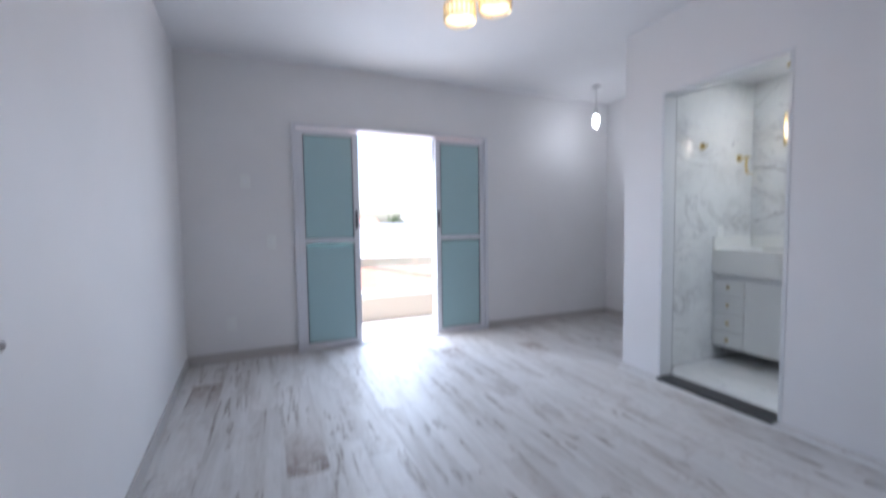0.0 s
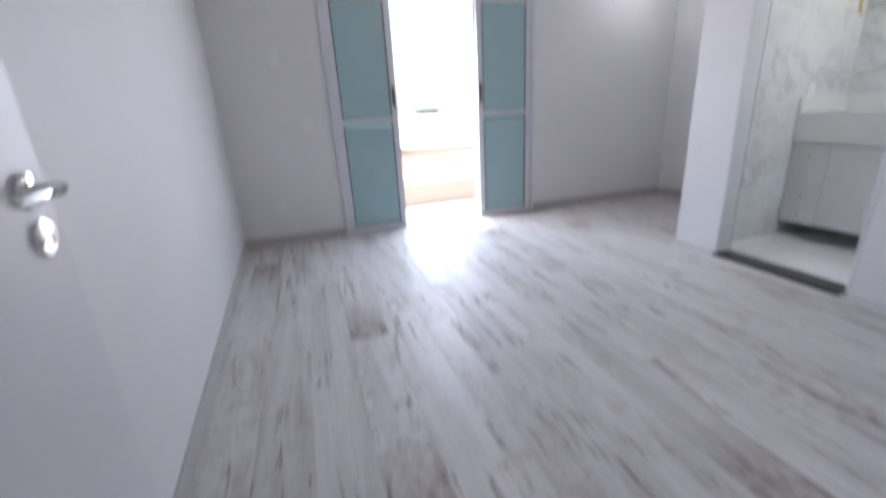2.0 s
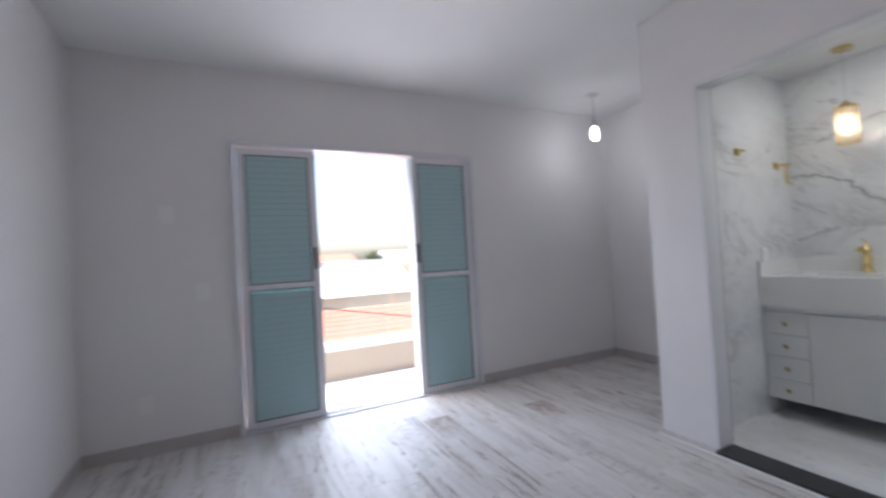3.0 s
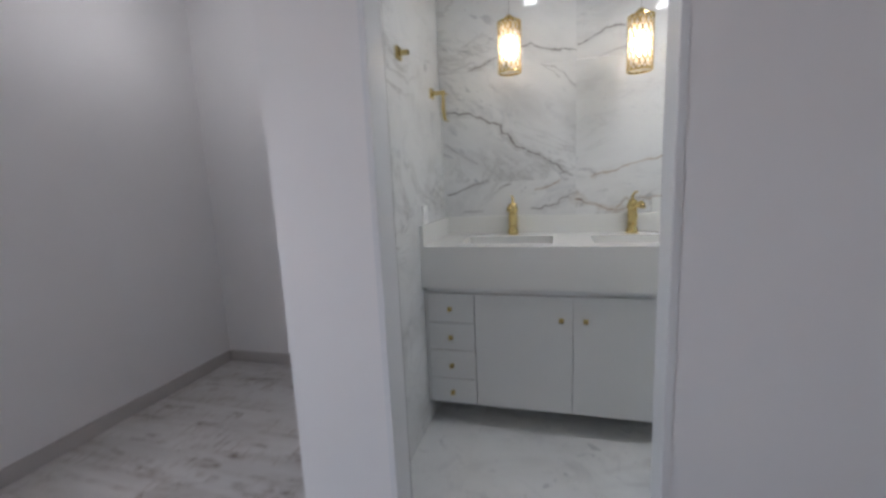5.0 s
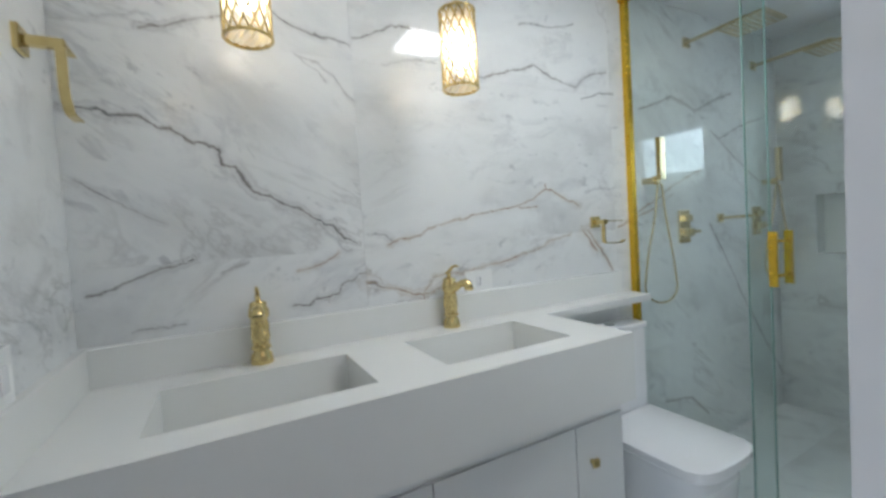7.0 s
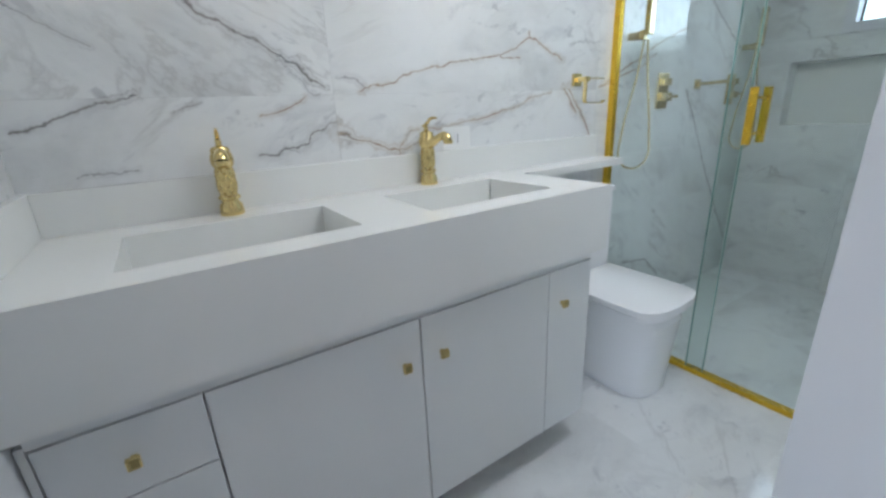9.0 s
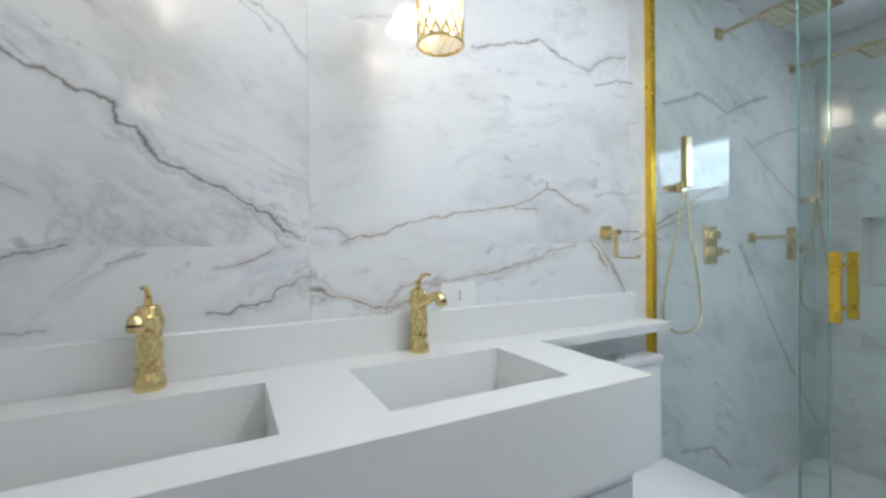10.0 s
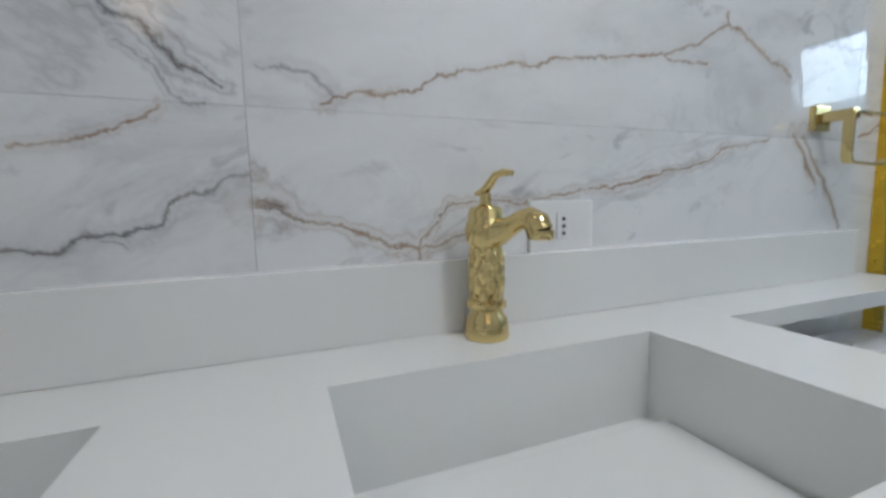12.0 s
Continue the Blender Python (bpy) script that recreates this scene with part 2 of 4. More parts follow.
# veins of the vanity wall and the shower wall: width, then the way (y, z)
GREY_HIGH = [
    (0.9, [(2.584, 1.818), (2.511, 1.841), (2.46, 1.863), (2.409, 1.874), (2.33, 1.895), (2.257, 1.917), (2.213, 1.89), (2.12, 1.87), (2.081, 1.869), (2.031, 1.858)]),
    (0.8, [(2.02, 1.882), (1.978, 1.897), (1.924, 1.925), (1.891, 1.948), (1.781, 1.954)]),
    (0.9, [(1.543, 1.816), (1.453, 1.843), (1.32, 1.881), (1.278, 1.902), (1.224, 1.876), (1.169, 1.858), (1.048, 1.835), (1.007, 1.868), (0.929, 1.907), (0.849, 1.927)]),
    (0.6, [(1.338, 2.049), (1.256, 2.066), (1.144, 2.071), (1.041, 2.103)]),
    (0.6, [(1.011, 1.786), (0.902, 1.82), (0.806, 1.828)]),
]
GREY_MAIN = [
    (1.25, [(2.736, 1.603), (2.681, 1.608), (2.652, 1.592), (2.601, 1.593), (2.56, 1.563), (2.53, 1.57), (2.484, 1.534), (2.462, 1.534), (2.426, 1.515), (2.42, 1.477), (2.386, 1.472), (2.367, 1.432), (2.338, 1.398), (2.299, 1.384), (2.264, 1.359), (2.23, 1.354), (2.176, 1.314), (2.157, 1.298), (2.128, 1.293), (2.096, 1.256), (2.051, 1.23)]),
]
GREY_LOW = [
    (1.1, [(2.258, 1.061), (2.233, 1.054), (2.217, 1.056), (2.205, 1.064), (2.19, 1.072), (2.157, 1.068), (2.146, 1.079), (2.125, 1.084), (2.113, 1.103), (2.09, 1.115), (2.068, 1.114), (2.05, 1.128), (2.03, 1.133)]),
    (1.0, [(2.738, 1.145), (2.682, 1.159), (2.622, 1.184), (2.561, 1.2), (2.502, 1.217)]),
    (0.5, [(2.438, 1.176), (2.407, 1.19), (2.368, 1.194)]),
]
FAINT = [
    (0.5, [(2.679, 1.832), (2.621, 1.84), (2.581, 1.855)]),
    (0.6, [(2.2, 1.804), (2.144, 1.789), (2.107, 1.767), (2.051, 1.703), (2.029, 1.681)]),
    (0.5, [(2.191, 1.799), (2.146, 1.765), (2.115, 1.734)]),
    (0.5, [(1.931, 1.811), (1.855, 1.832), (1.788, 1.847), (1.72, 1.85)]),
    (0.8, [(2.148, 1.275), (2.117, 1.248), (2.098, 1.22), (2.072, 1.213)]),
    (0.8, [(2.732, 1.429), (2.686, 1.394), (2.644, 1.365), (2.564, 1.319)]),
    (0.6, [(2.651, 1.043), (2.534, 1.05)]),
    (0.9, [(2.016, 1.258), (1.955, 1.254), (1.931, 1.229)]),
    (0.5, [(1.013, 1.386), (0.921, 1.399), (0.82, 1.407)]),
    (0.5, [(2.179, 1.064), (2.158, 1.057)]),
]
RUST_RIDGE = [
    (0.8, [(1.947, 1.215), (1.932, 1.226), (1.898, 1.231), (1.854, 1.239), (1.816, 1.248), (1.795, 1.264), (1.758, 1.275), (1.688, 1.286), (1.646, 1.293), (1.622, 1.305), (1.55, 1.31), (1.425, 1.332), (1.375, 1.34), (1.31, 1.362), (1.263, 1.387), (1.239, 1.396)]),
    (0.6, [(1.394, 1.335), (1.368, 1.326), (1.294, 1.324)]),
    (1.1, [(1.239, 1.395), (1.196, 1.382), (1.147, 1.361), (1.087, 1.341), (1.059, 1.323)]),
    (0.8, [(1.246, 1.415), (1.239, 1.395)]),
]
RUST_LOW = [
    (1.1, [(2.025, 1.1), (2.004, 1.094), (1.98, 1.081), (1.94, 1.075), (1.905, 1.062), (1.869, 1.042), (1.834, 1.036), (1.826, 1.02)]),
    (2.4, [(2.025, 1.103), (1.998, 1.096)]),
    (0.7, [(1.83, 1.035), (1.793, 1.042), (1.754, 1.06), (1.718, 1.075)]),
    (0.7, [(1.834, 1.036), (1.809, 1.066), (1.787, 1.098), (1.744, 1.103), (1.708, 1.101), (1.666, 1.094), (1.558, 1.111), (1.454, 1.125), (1.379, 1.143), (1.297, 1.157), (1.248, 1.178), (1.211, 1.187), (1.116, 1.208)]),
    (0.8, [(2.241, 1.16), (2.222, 1.164), (2.195, 1.166), (2.171, 1.177), (2.151, 1.188), (2.136, 1.191), (2.112, 1.207)]),
]
RUST_SLASH = [
    (1.9, [(1.039, 1.213), (0.982, 1.15), (0.963, 1.121)]),
    (2.0, [(1.008, 1.214), (0.946, 1.139), (0.898, 1.079), (0.865, 1.029)]),
]
SHOWER_RUST = [
    (1.0, [(0.816, 1.221), (0.706, 1.267), (0.606, 1.31), (0.492, 1.356), (0.387, 1.416), (0.138, 1.499)]),
    (0.8, [(0.754, 1.236), (0.5, 1.313), (0.387, 1.371)]),
]
SHOWER_GREY = [
    (0.8, [(0.623, 1.779), (0.501, 1.82), (0.37, 1.864), (0.27, 1.843), (0.164, 1.807), (0.006, 1.874), (-0.191, 1.936)]),
    (0.9, [(0.066, 1.2), (-0.081, 1.008), (-0.214, 0.815), (-0.448, 0.509), (-0.71, 0.195)]),
    (0.5, [(0.027, 1.714), (-0.198, 1.574), (-0.482, 1.432)]),
    (0.6, [(-0.045, 1.673), (-0.302, 1.766), (-0.593, 1.844)]),
    (0.8, [(0.515, 0.318), (0.298, 0.29), (0.144, 0.159)]),
]


def within(groups, y0, y1, z0, z1):
    """The stretches of veins that cross one tile."""
    out = []
    for group in groups:
        for width, way in group:
            for a, b in zip(way, way[1:]):
                if max(a[0], b[0]) > y0 - 0.02 and min(a[0], b[0]) < y1 + 0.02 and max(a[1], b[1]) > z0 - 0.02 and min(a[1], b[1]) < z1 + 0.02:
                    out.append((width, a, b))
    return out


def tile_marble(y0, y1, z0, z1):
    """Each large tile of the long wall is cut from its own piece of the slab."""
    grey = within((GREY_HIGH, GREY_MAIN, GREY_LOW, SHOWER_GREY), y0, y1, z0, z1)
    faint = within((FAINT,), y0, y1, z0, z1)
    rust = within((RUST_RIDGE, RUST_LOW, RUST_SLASH, SHOWER_RUST), y0, y1, z0, z1)
    left = y1 > 2.1
    tilt = (30 if z0 > 1.2 else -18) if left else (-8 if y1 > 0.8 else 28)
    k = round(y0 * 3.1 + z0 * 7.3, 3)
    return marble("marble_tile", False, grey, rust, faint, lines=0.35, tilt=tilt, shift=(k, k * 1.7 % 5, k * 0.6))


MARBLE = marble("marble_wall", True, lines=0.6, tilt=-10)
MARBLE_SIDE = marble("marble_side", False, lines=0.5, tilt=25)
MARBLE_FLOOR = marble("marble_floor", True, rough=0.08, lines=0.25, tilt=0)

# whitewashed timber-look floor tiles; the stained ones are browned at their near end
def plank_material(name, stained):
    m = mat(name, (0.55, 0.53, 0.52), 0.3)
    v = mapped(m, (1, 1, 1), True)
    long = noise_tex(m, mapped(m, (6, 0.6, 1), True), 1.6, 9, 0.68, 0.5)
    fine = noise_tex(m, mapped(m, (48, 2.2, 1), True), 1.5, 6, 0.7)
    rub = noise_tex(m, mapped(m, (5, 3, 1), True), 5.0, 6, 0.72)
    blot = noise_tex(m, mapped(m, (2.4, 0.8, 1), True), 1.7, 7, 0.66, 0.4)
    crack = noise_tex(m, mapped(m, (4.2, 0.22, 1), True), 1.9, 8, 0.60, 0.35)
    info = add(m, "ObjectInfo")
    c = ramp(m, long, [(0.30, (0.50, 0.475, 0.455)), (0.44, (0.62, 0.605, 0.59)), (0.57, (0.705, 0.695, 0.685))])
    c = mix_color(m, 1.0, c, ramp(m, info.outputs["Random"], [(0.0, 0.90), (0.5, 0.97), (1.0, 1.02)]), 'MULTIPLY')
    c = mix_color(m, ramp(m, fine, [(0.54, 0.0), (0.78, 0.30)]), c, (0.42, 0.385, 0.36))
    c = mix_color(m, ramp(m, blot, [(0.57, 0.0), (0.66, 0.25), (0.76, 0.5)]), c, (0.42, 0.37, 0.34))
    patch = ramp(m, noise_tex(m, mapped(m, (1.5, 0.5, 1), True), 2.0, 3), [(0.48, 0.0), (0.60, 1.0)])
    c = mix_color(m, times(m, ramp(m, rub, [(0.52, 0.0), (0.64, 0.5)]), patch), c, (0.36, 0.31, 0.28))
    # saw marks across the grain and short brown nicks along it
    saw = noise_tex(m, mapped(m, (9, 46, 1), True), 1.0, 4, 0.6)
    c = mix_color(m, times(m, ramp(m, saw, [(0.57, 0.0), (0.66, 0.5)]), patch), c, (0.34, 0.285, 0.25))
    nick = noise_tex(m, mapped(m, (30, 3.2, 1), True), 1.3, 4, 0.6, 0.3)
    c = mix_color(m, ramp(m, nick, [(0.70, 0.0), (0.77, 0.5)]), c, (0.24, 0.175, 0.14))
    if stained:
        tc = add(m, "TexCoord")
        sep = add(m, "SeparateXYZ")
        link(m, tc.outputs["Object"], sep.inputs[0])
        fade = ramp(m, sep.outputs[1], [(0.0, 1.0), (0.12, 0.85), (0.42, 0.0)])
        mask = add(m, "Math", op='MULTIPLY')
        link(m, fade, mask.inputs[0])
        link(m, ramp(m, rub, [(0.38, 0.25), (0.58, 0.95)]), mask.inputs[1])
        c = mix_color(m, mask.outputs[0], c, (0.27, 0.21, 0.18))
    sub = add(m, "Math", op='SUBTRACT')
    link(m, crack, sub.inputs[0])
    sub.inputs[1].default_value = 0.5
    ab = add(m, "Math", op='ABSOLUTE')
    link(m, sub.outputs[0], ab.inputs[0])
    mul = add(m, "Math", op='MULTIPLY')
    link(m, ramp(m, ab.outputs[0], [(0.0, 0.95), (0.004, 0.7), (0.011, 0.0)]), mul.inputs[0])
    link(m, ramp(m, noise_tex(m, mapped(m, (2, 1.2, 1), True), 2.6, 4), [(0.46, 0.0), (0.53, 1.0)]), mul.inputs[1])
    c = mix_color(m, mul.outputs[0], c, (0.17, 0.125, 0.10))
    link(m, c, shader(m).inputs["Base Color"])
    link(m, ramp(m, long, [(0.3, 0.55), (0.7, 0.42)]), shader(m).inputs["Roughness"])
    shader(m).inputs["Specular IOR Level"].default_value = 0.36
    bump(m, long, 0.10, 0.002)
    return m


PLANK = plank_material("whitewashed_plank", False)
STAINED = plank_material("stained_plank", True)
BASEBOARD = painted("grey_plank_baseboard", (0.50, 0.48, 0.47), 0.35, 40, 0.1)

ROOFPALE = painted("pale_metal_roof", (0.62, 0.61, 0.60), 0.6, 12, 0.3)
ROOF = painted("terracotta_roof", (0.46, 0.19, 0.13), 0.8, 12, 0.5)
HOUSEWALL = painted("house_render", (0.60, 0.56, 0.50), 0.9, 8, 0.3)
YELLOW = painted("yellow_render", (0.68, 0.60, 0.46), 0.9, 8, 0.3)
GROUND = painted("dry_ground", (0.25, 0.22, 0.19), 0.95, 3, 0.3)
LEAF = painted("leaf", (0.06, 0.10, 0.04), 0.6, 10, 0.3)
BARK = painted("bark", (0.12, 0.09, 0.07), 0.9, 20, 0.5)
DARKGLASS = mat("dark_window", (0.04, 0.05, 0.06), 0.1)


# ---- mesh helpers ----
def box(bm, x0, y0, z0, x1, y1, z1, bevel=0.0):
    r = bmesh.ops.create_cube(bm, size=1)
    vs = r["verts"]
    for v in vs:
        v.co = Vector((x0 + (v.co.x + 0.5) * (x1 - x0), y0 + (v.co.y + 0.5) * (y1 - y0), z0 + (v.co.z + 0.5) * (z1 - z0)))
    if bevel > 0:
        es = list({e for v in vs for e in v.link_edges})
        bmesh.ops.bevel(bm, geom=es, offset=bevel, segments=2, affect='EDGES', profile=0.7)
    return bm


def made(*boxes, bevel=0.0):
    bm = bmesh.new()
    for b in boxes:
        box(bm, *b, bevel=bevel)
    return bm


def lathe(bm, rings, n=28, center=(0, 0, 0), wave=None):
    """Rings of (radius, z) turned about z."""
    loops = []
    for r, z in rings:
        loop = []
        for i in range(n):
            a = 2 * math.pi * i / n
            rr = r + (wave(a, z) if wave else 0)
            loop.append(bm.verts.new((center[0] + rr * math.cos(a), center[1] + rr * math.sin(a), center[2] + z)))
        loops.append(loop)
    for a, b in zip(loops, loops[1:]):
        for i in range(n):
            bm.faces.new((a[i], a[(i + 1) % n], b[(i + 1) % n], b[i]))
    if rings[0][0] > 1e-4:
        bm.faces.new(loops[0][::-1])
    if rings[-1][0] > 1e-4:
        bm.faces.new(loops[-1])
    return bm


def tube(bm, pts, radii, n=12, caps=True):
    """A round pipe along points."""
    pts = [Vector(p) for p in pts]
    if isinstance(radii, (int, float)):
        radii = [radii] * len(pts)
    loops = []
    side = None
    for i, p in enumerate(pts):
        d = (pts[min(i + 1, len(pts) - 1)] - pts[max(i - 1, 0)]).normalized()
        if side is None:
            side = d.cross(Vector((0.3, 0.2, 1))) if abs(d.z) < 0.9 else d.cross(Vector((1, 0.1, 0)))
        side = (side - d * side.dot(d)).normalized()
        up = d.cross(side)
        loops.append([bm.verts.new(p + radii[i] * (math.cos(2 * math.pi * k / n) * side + math.sin(2 * math.pi * k / n) * up)) for k in range(n)])
    for a, b in zip(loops, loops[1:]):
        for i in range(n):
            bm.faces.new((a[i], a[(i + 1) % n], b[(i + 1) % n], b[i]))
    if caps:
        bm.faces.new(loops[0][::-1])
        bm.faces.new(loops[-1])
    return bm


def finish(name, bm, material, smooth=False):
    bmesh.ops.recalc_face_normals(bm, faces=bm.faces)
    me = bpy.data.meshes.new(name)
    bm.to_mesh(me)
    bm.free()
    if smooth:
        for p in me.polygons:
            p.use_smooth = True
        me.set_sharp_from_angle(angle=radians(40))
    if material:
        me.materials.append(material)
    return me


def thing(name, bm, material, label, category, group="", kind="", smooth=False):
    return tagged(new(name, finish(name, bm, material, smooth)), label, category, group, kind)


def empty(name, at, label, category, group="", kind=""):
    ob = new(name)
    ob.location = at
    ob.empty_display_size = 0.05
    return tagged(ob, label, category, group, kind)


def part(name, bm, material, parent, label="", smooth=False):
    ob = new(name, finish(name, bm, material, smooth))
    ob.parent = parent
    if label:
        ob["label"] = label
    return ob


def structure(name, bm, material, label, category):
    return thing(name, bm, material, label, category, kind="structure")


# ---- the plan (metres) ----
LEFT, FAR, ALC = 0.32, 4.45, 4.84        # bedroom: side wall, balcony wall, alcove wall
ENTRY0, ENTRY1 = 0.49, 0.62              # entry wall
PART0, PART1 = 3.585, 3.70               # wall between bedroom and bathroom
STUB = 2.98                              # alcove face of the bathroom's side wall
BEDCEIL, BATHCEIL = 2.60, 2.32
BX, BY1, BY0 = 4.82, 2.76, -0.70         # bathroom: vanity wall, side wall, window wall
DY0, DY1, DZ = 1.86, 2.63, 2.06          # bathroom doorway
OX0, OX1, OZ = 1.16, 3.14, 2.08          # balcony door
GY = 0.725                               # shower glass

# ---- structure ----
west = made((LEFT - 0.25, ENTRY0, 0, LEFT, FAR, BEDCEIL))
for v in west.verts:
    if v.co.x > LEFT - 0.01:
        v.co.x += 0.145 - 0.185 * (v.co.y - ENTRY0) / (FAR - ENTRY0)
structure("wall_west", west, WALL, "smooth white painted bedroom wall", "wall")
structure("wall_north", made((LEFT - 0.15, FAR, 0, OX0, FAR + 0.15, BEDCEIL), (OX1, FAR, 0, 5.1, FAR + 0.15, BEDCEIL), (OX0, FAR, OZ, OX1, FAR + 0.15, BEDCEIL)), WALL, "white painted wall around the balcony door", "wall")
structure("wall_alcove", made((ALC, 2.9, 0, ALC + 0.15, FAR, BEDCEIL)), WALL, "white painted wall closing the alcove", "wall")
structure("wall_south", made((LEFT - 0.15, ENTRY0, 0, 0.46, ENTRY1, BEDCEIL), (1.40, ENTRY0, 0, PART0, ENTRY1, BEDCEIL), (0.46, ENTRY0, 2.1, 1.40, ENTRY1, BEDCEIL)), WALL, "white painted wall with the entry doorway", "wall")
structure("wall_partition", made((PART0, ENTRY0, 0, PART1 - 0.01, DY0 - 0.004, BEDCEIL), (PART0, DY1 + 0.004, 0, PART1 - 0.01, STUB, BEDCEIL), (PART0, DY0 - 0.004, DZ + 0.004, PART1 - 0.01, DY1 + 0.004, BEDCEIL)), WALL, "white painted wall between bedroom and bathroom", "wall")
structure("wall_bath_side", made((PART1 - 0.01, BY1 + 0.012, 0, ALC, STUB, BEDCEIL)), WALL, "white painted side of the bathroom wall", "wall")
structure("ceiling", made((LEFT - 0.15, ENTRY0, BEDCEIL, PART1 - 0.01, FAR + 0.15, BEDCEIL + 0.12), (PART1 - 0.01, STUB - 0.1, BEDCEIL, 5.1, FAR + 0.15, BEDCEIL + 0.12)), CEIL, "smooth white painted bedroom ceiling", "ceiling")
structure("ceiling_bath", made((PART1 - 0.01, BY0 - 0.2, BATHCEIL, BX + 0.2, BY1 + 0.012, BATHCEIL + 0.1)), CEIL, "white plaster bathroom ceiling", "ceiling")
floor = structure("floor", made((LEFT - 0.15, ENTRY0 - 0.02, -0.12, PART0, FAR + 0.02, -0.010), (PART0, STUB, -0.12, 5.0, FAR + 0.02, -0.010)), GROUT, "whitewashed timber-look tile floor with brown stains", "floor")
bath_floor = structure("floor_bath", made((PART1, BY0 - 0.15, -0.12, BX + 0.15, BY1 + 0.15, -0.010)), GROUT, "polished white marble tile bathroom floor", "floor")
structure("threshold", made((PART0 - 0.045, DY0, -0.11, PART1, DY1, 0.006), bevel=0.003), GRANITE, "black granite threshold in the bathroom doorway", "threshold")
wall_vanity = structure("wall_vanity", made((BX + 0.012, BY0 - 0.2, -0.1, BX + 0.2, BY1 + 0.012, BATHCEIL)), GROUT, "polished white marble tiled wall with dark veins", "wall")
wall_hooks = structure("wall_bath_hooks", made((PART1 - 0.006, BY1 + 0.012 - 0.006, -0.1, BX + 0.012, BY1 + 0.012, BATHCEIL)), GROUT, "polished white marble tiled side wall", "wall")
# window wall: opening and niche
WX0, WX1, WZ0, WZ1 = 3.78, 4.43, 1.45, 1.98
NX0, NX1, NZ0, NZ1 = 3.76, 4.63, 0.98, 1.33
wall_window = structure("wall_bath_window", made(
    (PART1 - 0.01, BY0 - 0.14, -0.1, BX + 0.012, BY0 - 0.012, NZ0), (PART1 - 0.01, BY0 - 0.14, NZ1, BX + 0.012, BY0 - 0.012, WZ0),
    (PART1 - 0.01, BY0 - 0.14, WZ1, BX + 0.012, BY0 - 0.012, BATHCEIL), (PART1 - 0.01, BY0 - 0.14, WZ0, WX0, BY0 - 0.012, WZ1),
    (WX1, BY0 - 0.14, WZ0, BX + 0.012, BY0 - 0.012, WZ1), (PART1 - 0.01, BY0 - 0.14, NZ0, NX0, BY0 - 0.012, NZ1),
    (NX1, BY0 - 0.14, NZ0, BX + 0.012, BY0 - 0.012, NZ1), (NX0, BY0 - 0.14, NZ0, NX1, BY0 - 0.11, NZ1)), QUARTZ, "marble tiled window wall with a long niche", "wall")
wall_bath_door = structure("wall_bath_door", made((PART1 - 0.01, BY0 - 0.14, 0, PART1, DY0 - 0.004, BATHCEIL), (PART1 - 0.01, DY0 - 0.004, DZ + 0.004, PART1, DY1 + 0.004, BATHCEIL)), MARBLE, "marble clad inner side of the doorway wall", "wall")
structure("wall_bath_south_outer", made((PART0, BY0 - 0.3, 0, PART1 - 0.01, ENTRY0, BEDCEIL)), WALL, "white painted outer wall", "wall")

# bathroom doorway lining
lining = empty("door_frame_bath", (PART0, DY0, 0), "pale grey stone lining of the bathroom doorway", "door frame", kind="structure")


def local(parent, boxes, bevel=0.0):
    o = parent.location
    return made(*[(b[0] - o.x, b[1] - o.y, b[2] - o.z, b[3] - o.x, b[4] - o.y, b[5] - o.z) for b in boxes], bevel=bevel)


STONE = painted("pale_stone_lining", (0.72, 0.735, 0.75), 0.3, 30, 0.05)
part("jamb", local(lining, [(PART0 - 0.003, DY0 - 0.02, 0.006, PART1 + 0.006, DY0, DZ)], 0.002), STONE, lining)
part("jamb", local(lining, [(PART0 - 0.003, DY1, 0.006, PART1 + 0.006, DY1 + 0.02, DZ)], 0.002), STONE, lining)
part("head", local(lining, [(PART0 - 0.003, DY0 - 0.02, DZ, PART1 + 0.006, DY1 + 0.02, DZ + 0.02)], 0.002), STONE, lining)
part("seal", local(lining, [(PART1 + 0.006, DY1 + 0.001, 0.006, PART1 + 0.011, DY1 + 0.008, DZ)]), BLACK, lining, "thin dark seal strip")

# hall behind the camera
structure("floor_hall", made((-0.6, -2.0, -0.12, 2.6, ENTRY0 - 0.02, -0.004)), BASEBOARD, "grey hall floor", "floor")
structure("wall_hall", made((-0.75, -2.15, 0, -0.6, ENTRY0, 2.5), (2.6, -2.15, 0, 2.75, ENTRY0, 2.5), (-0.6, -2.15, 0, 2.6, -2.0, 2.5), (-0.6, ENTRY0 - 0.01, 0, LEFT - 0.15, ENTRY0 + 0.1, 2.5)), WALL, "plain white hall walls", "wall")
structure("ceiling_hall", made((-0.75, -2.15, 2.5, 2.75, ENTRY0, 2.6)), CEIL, "plain white hall ceiling", "ceiling")

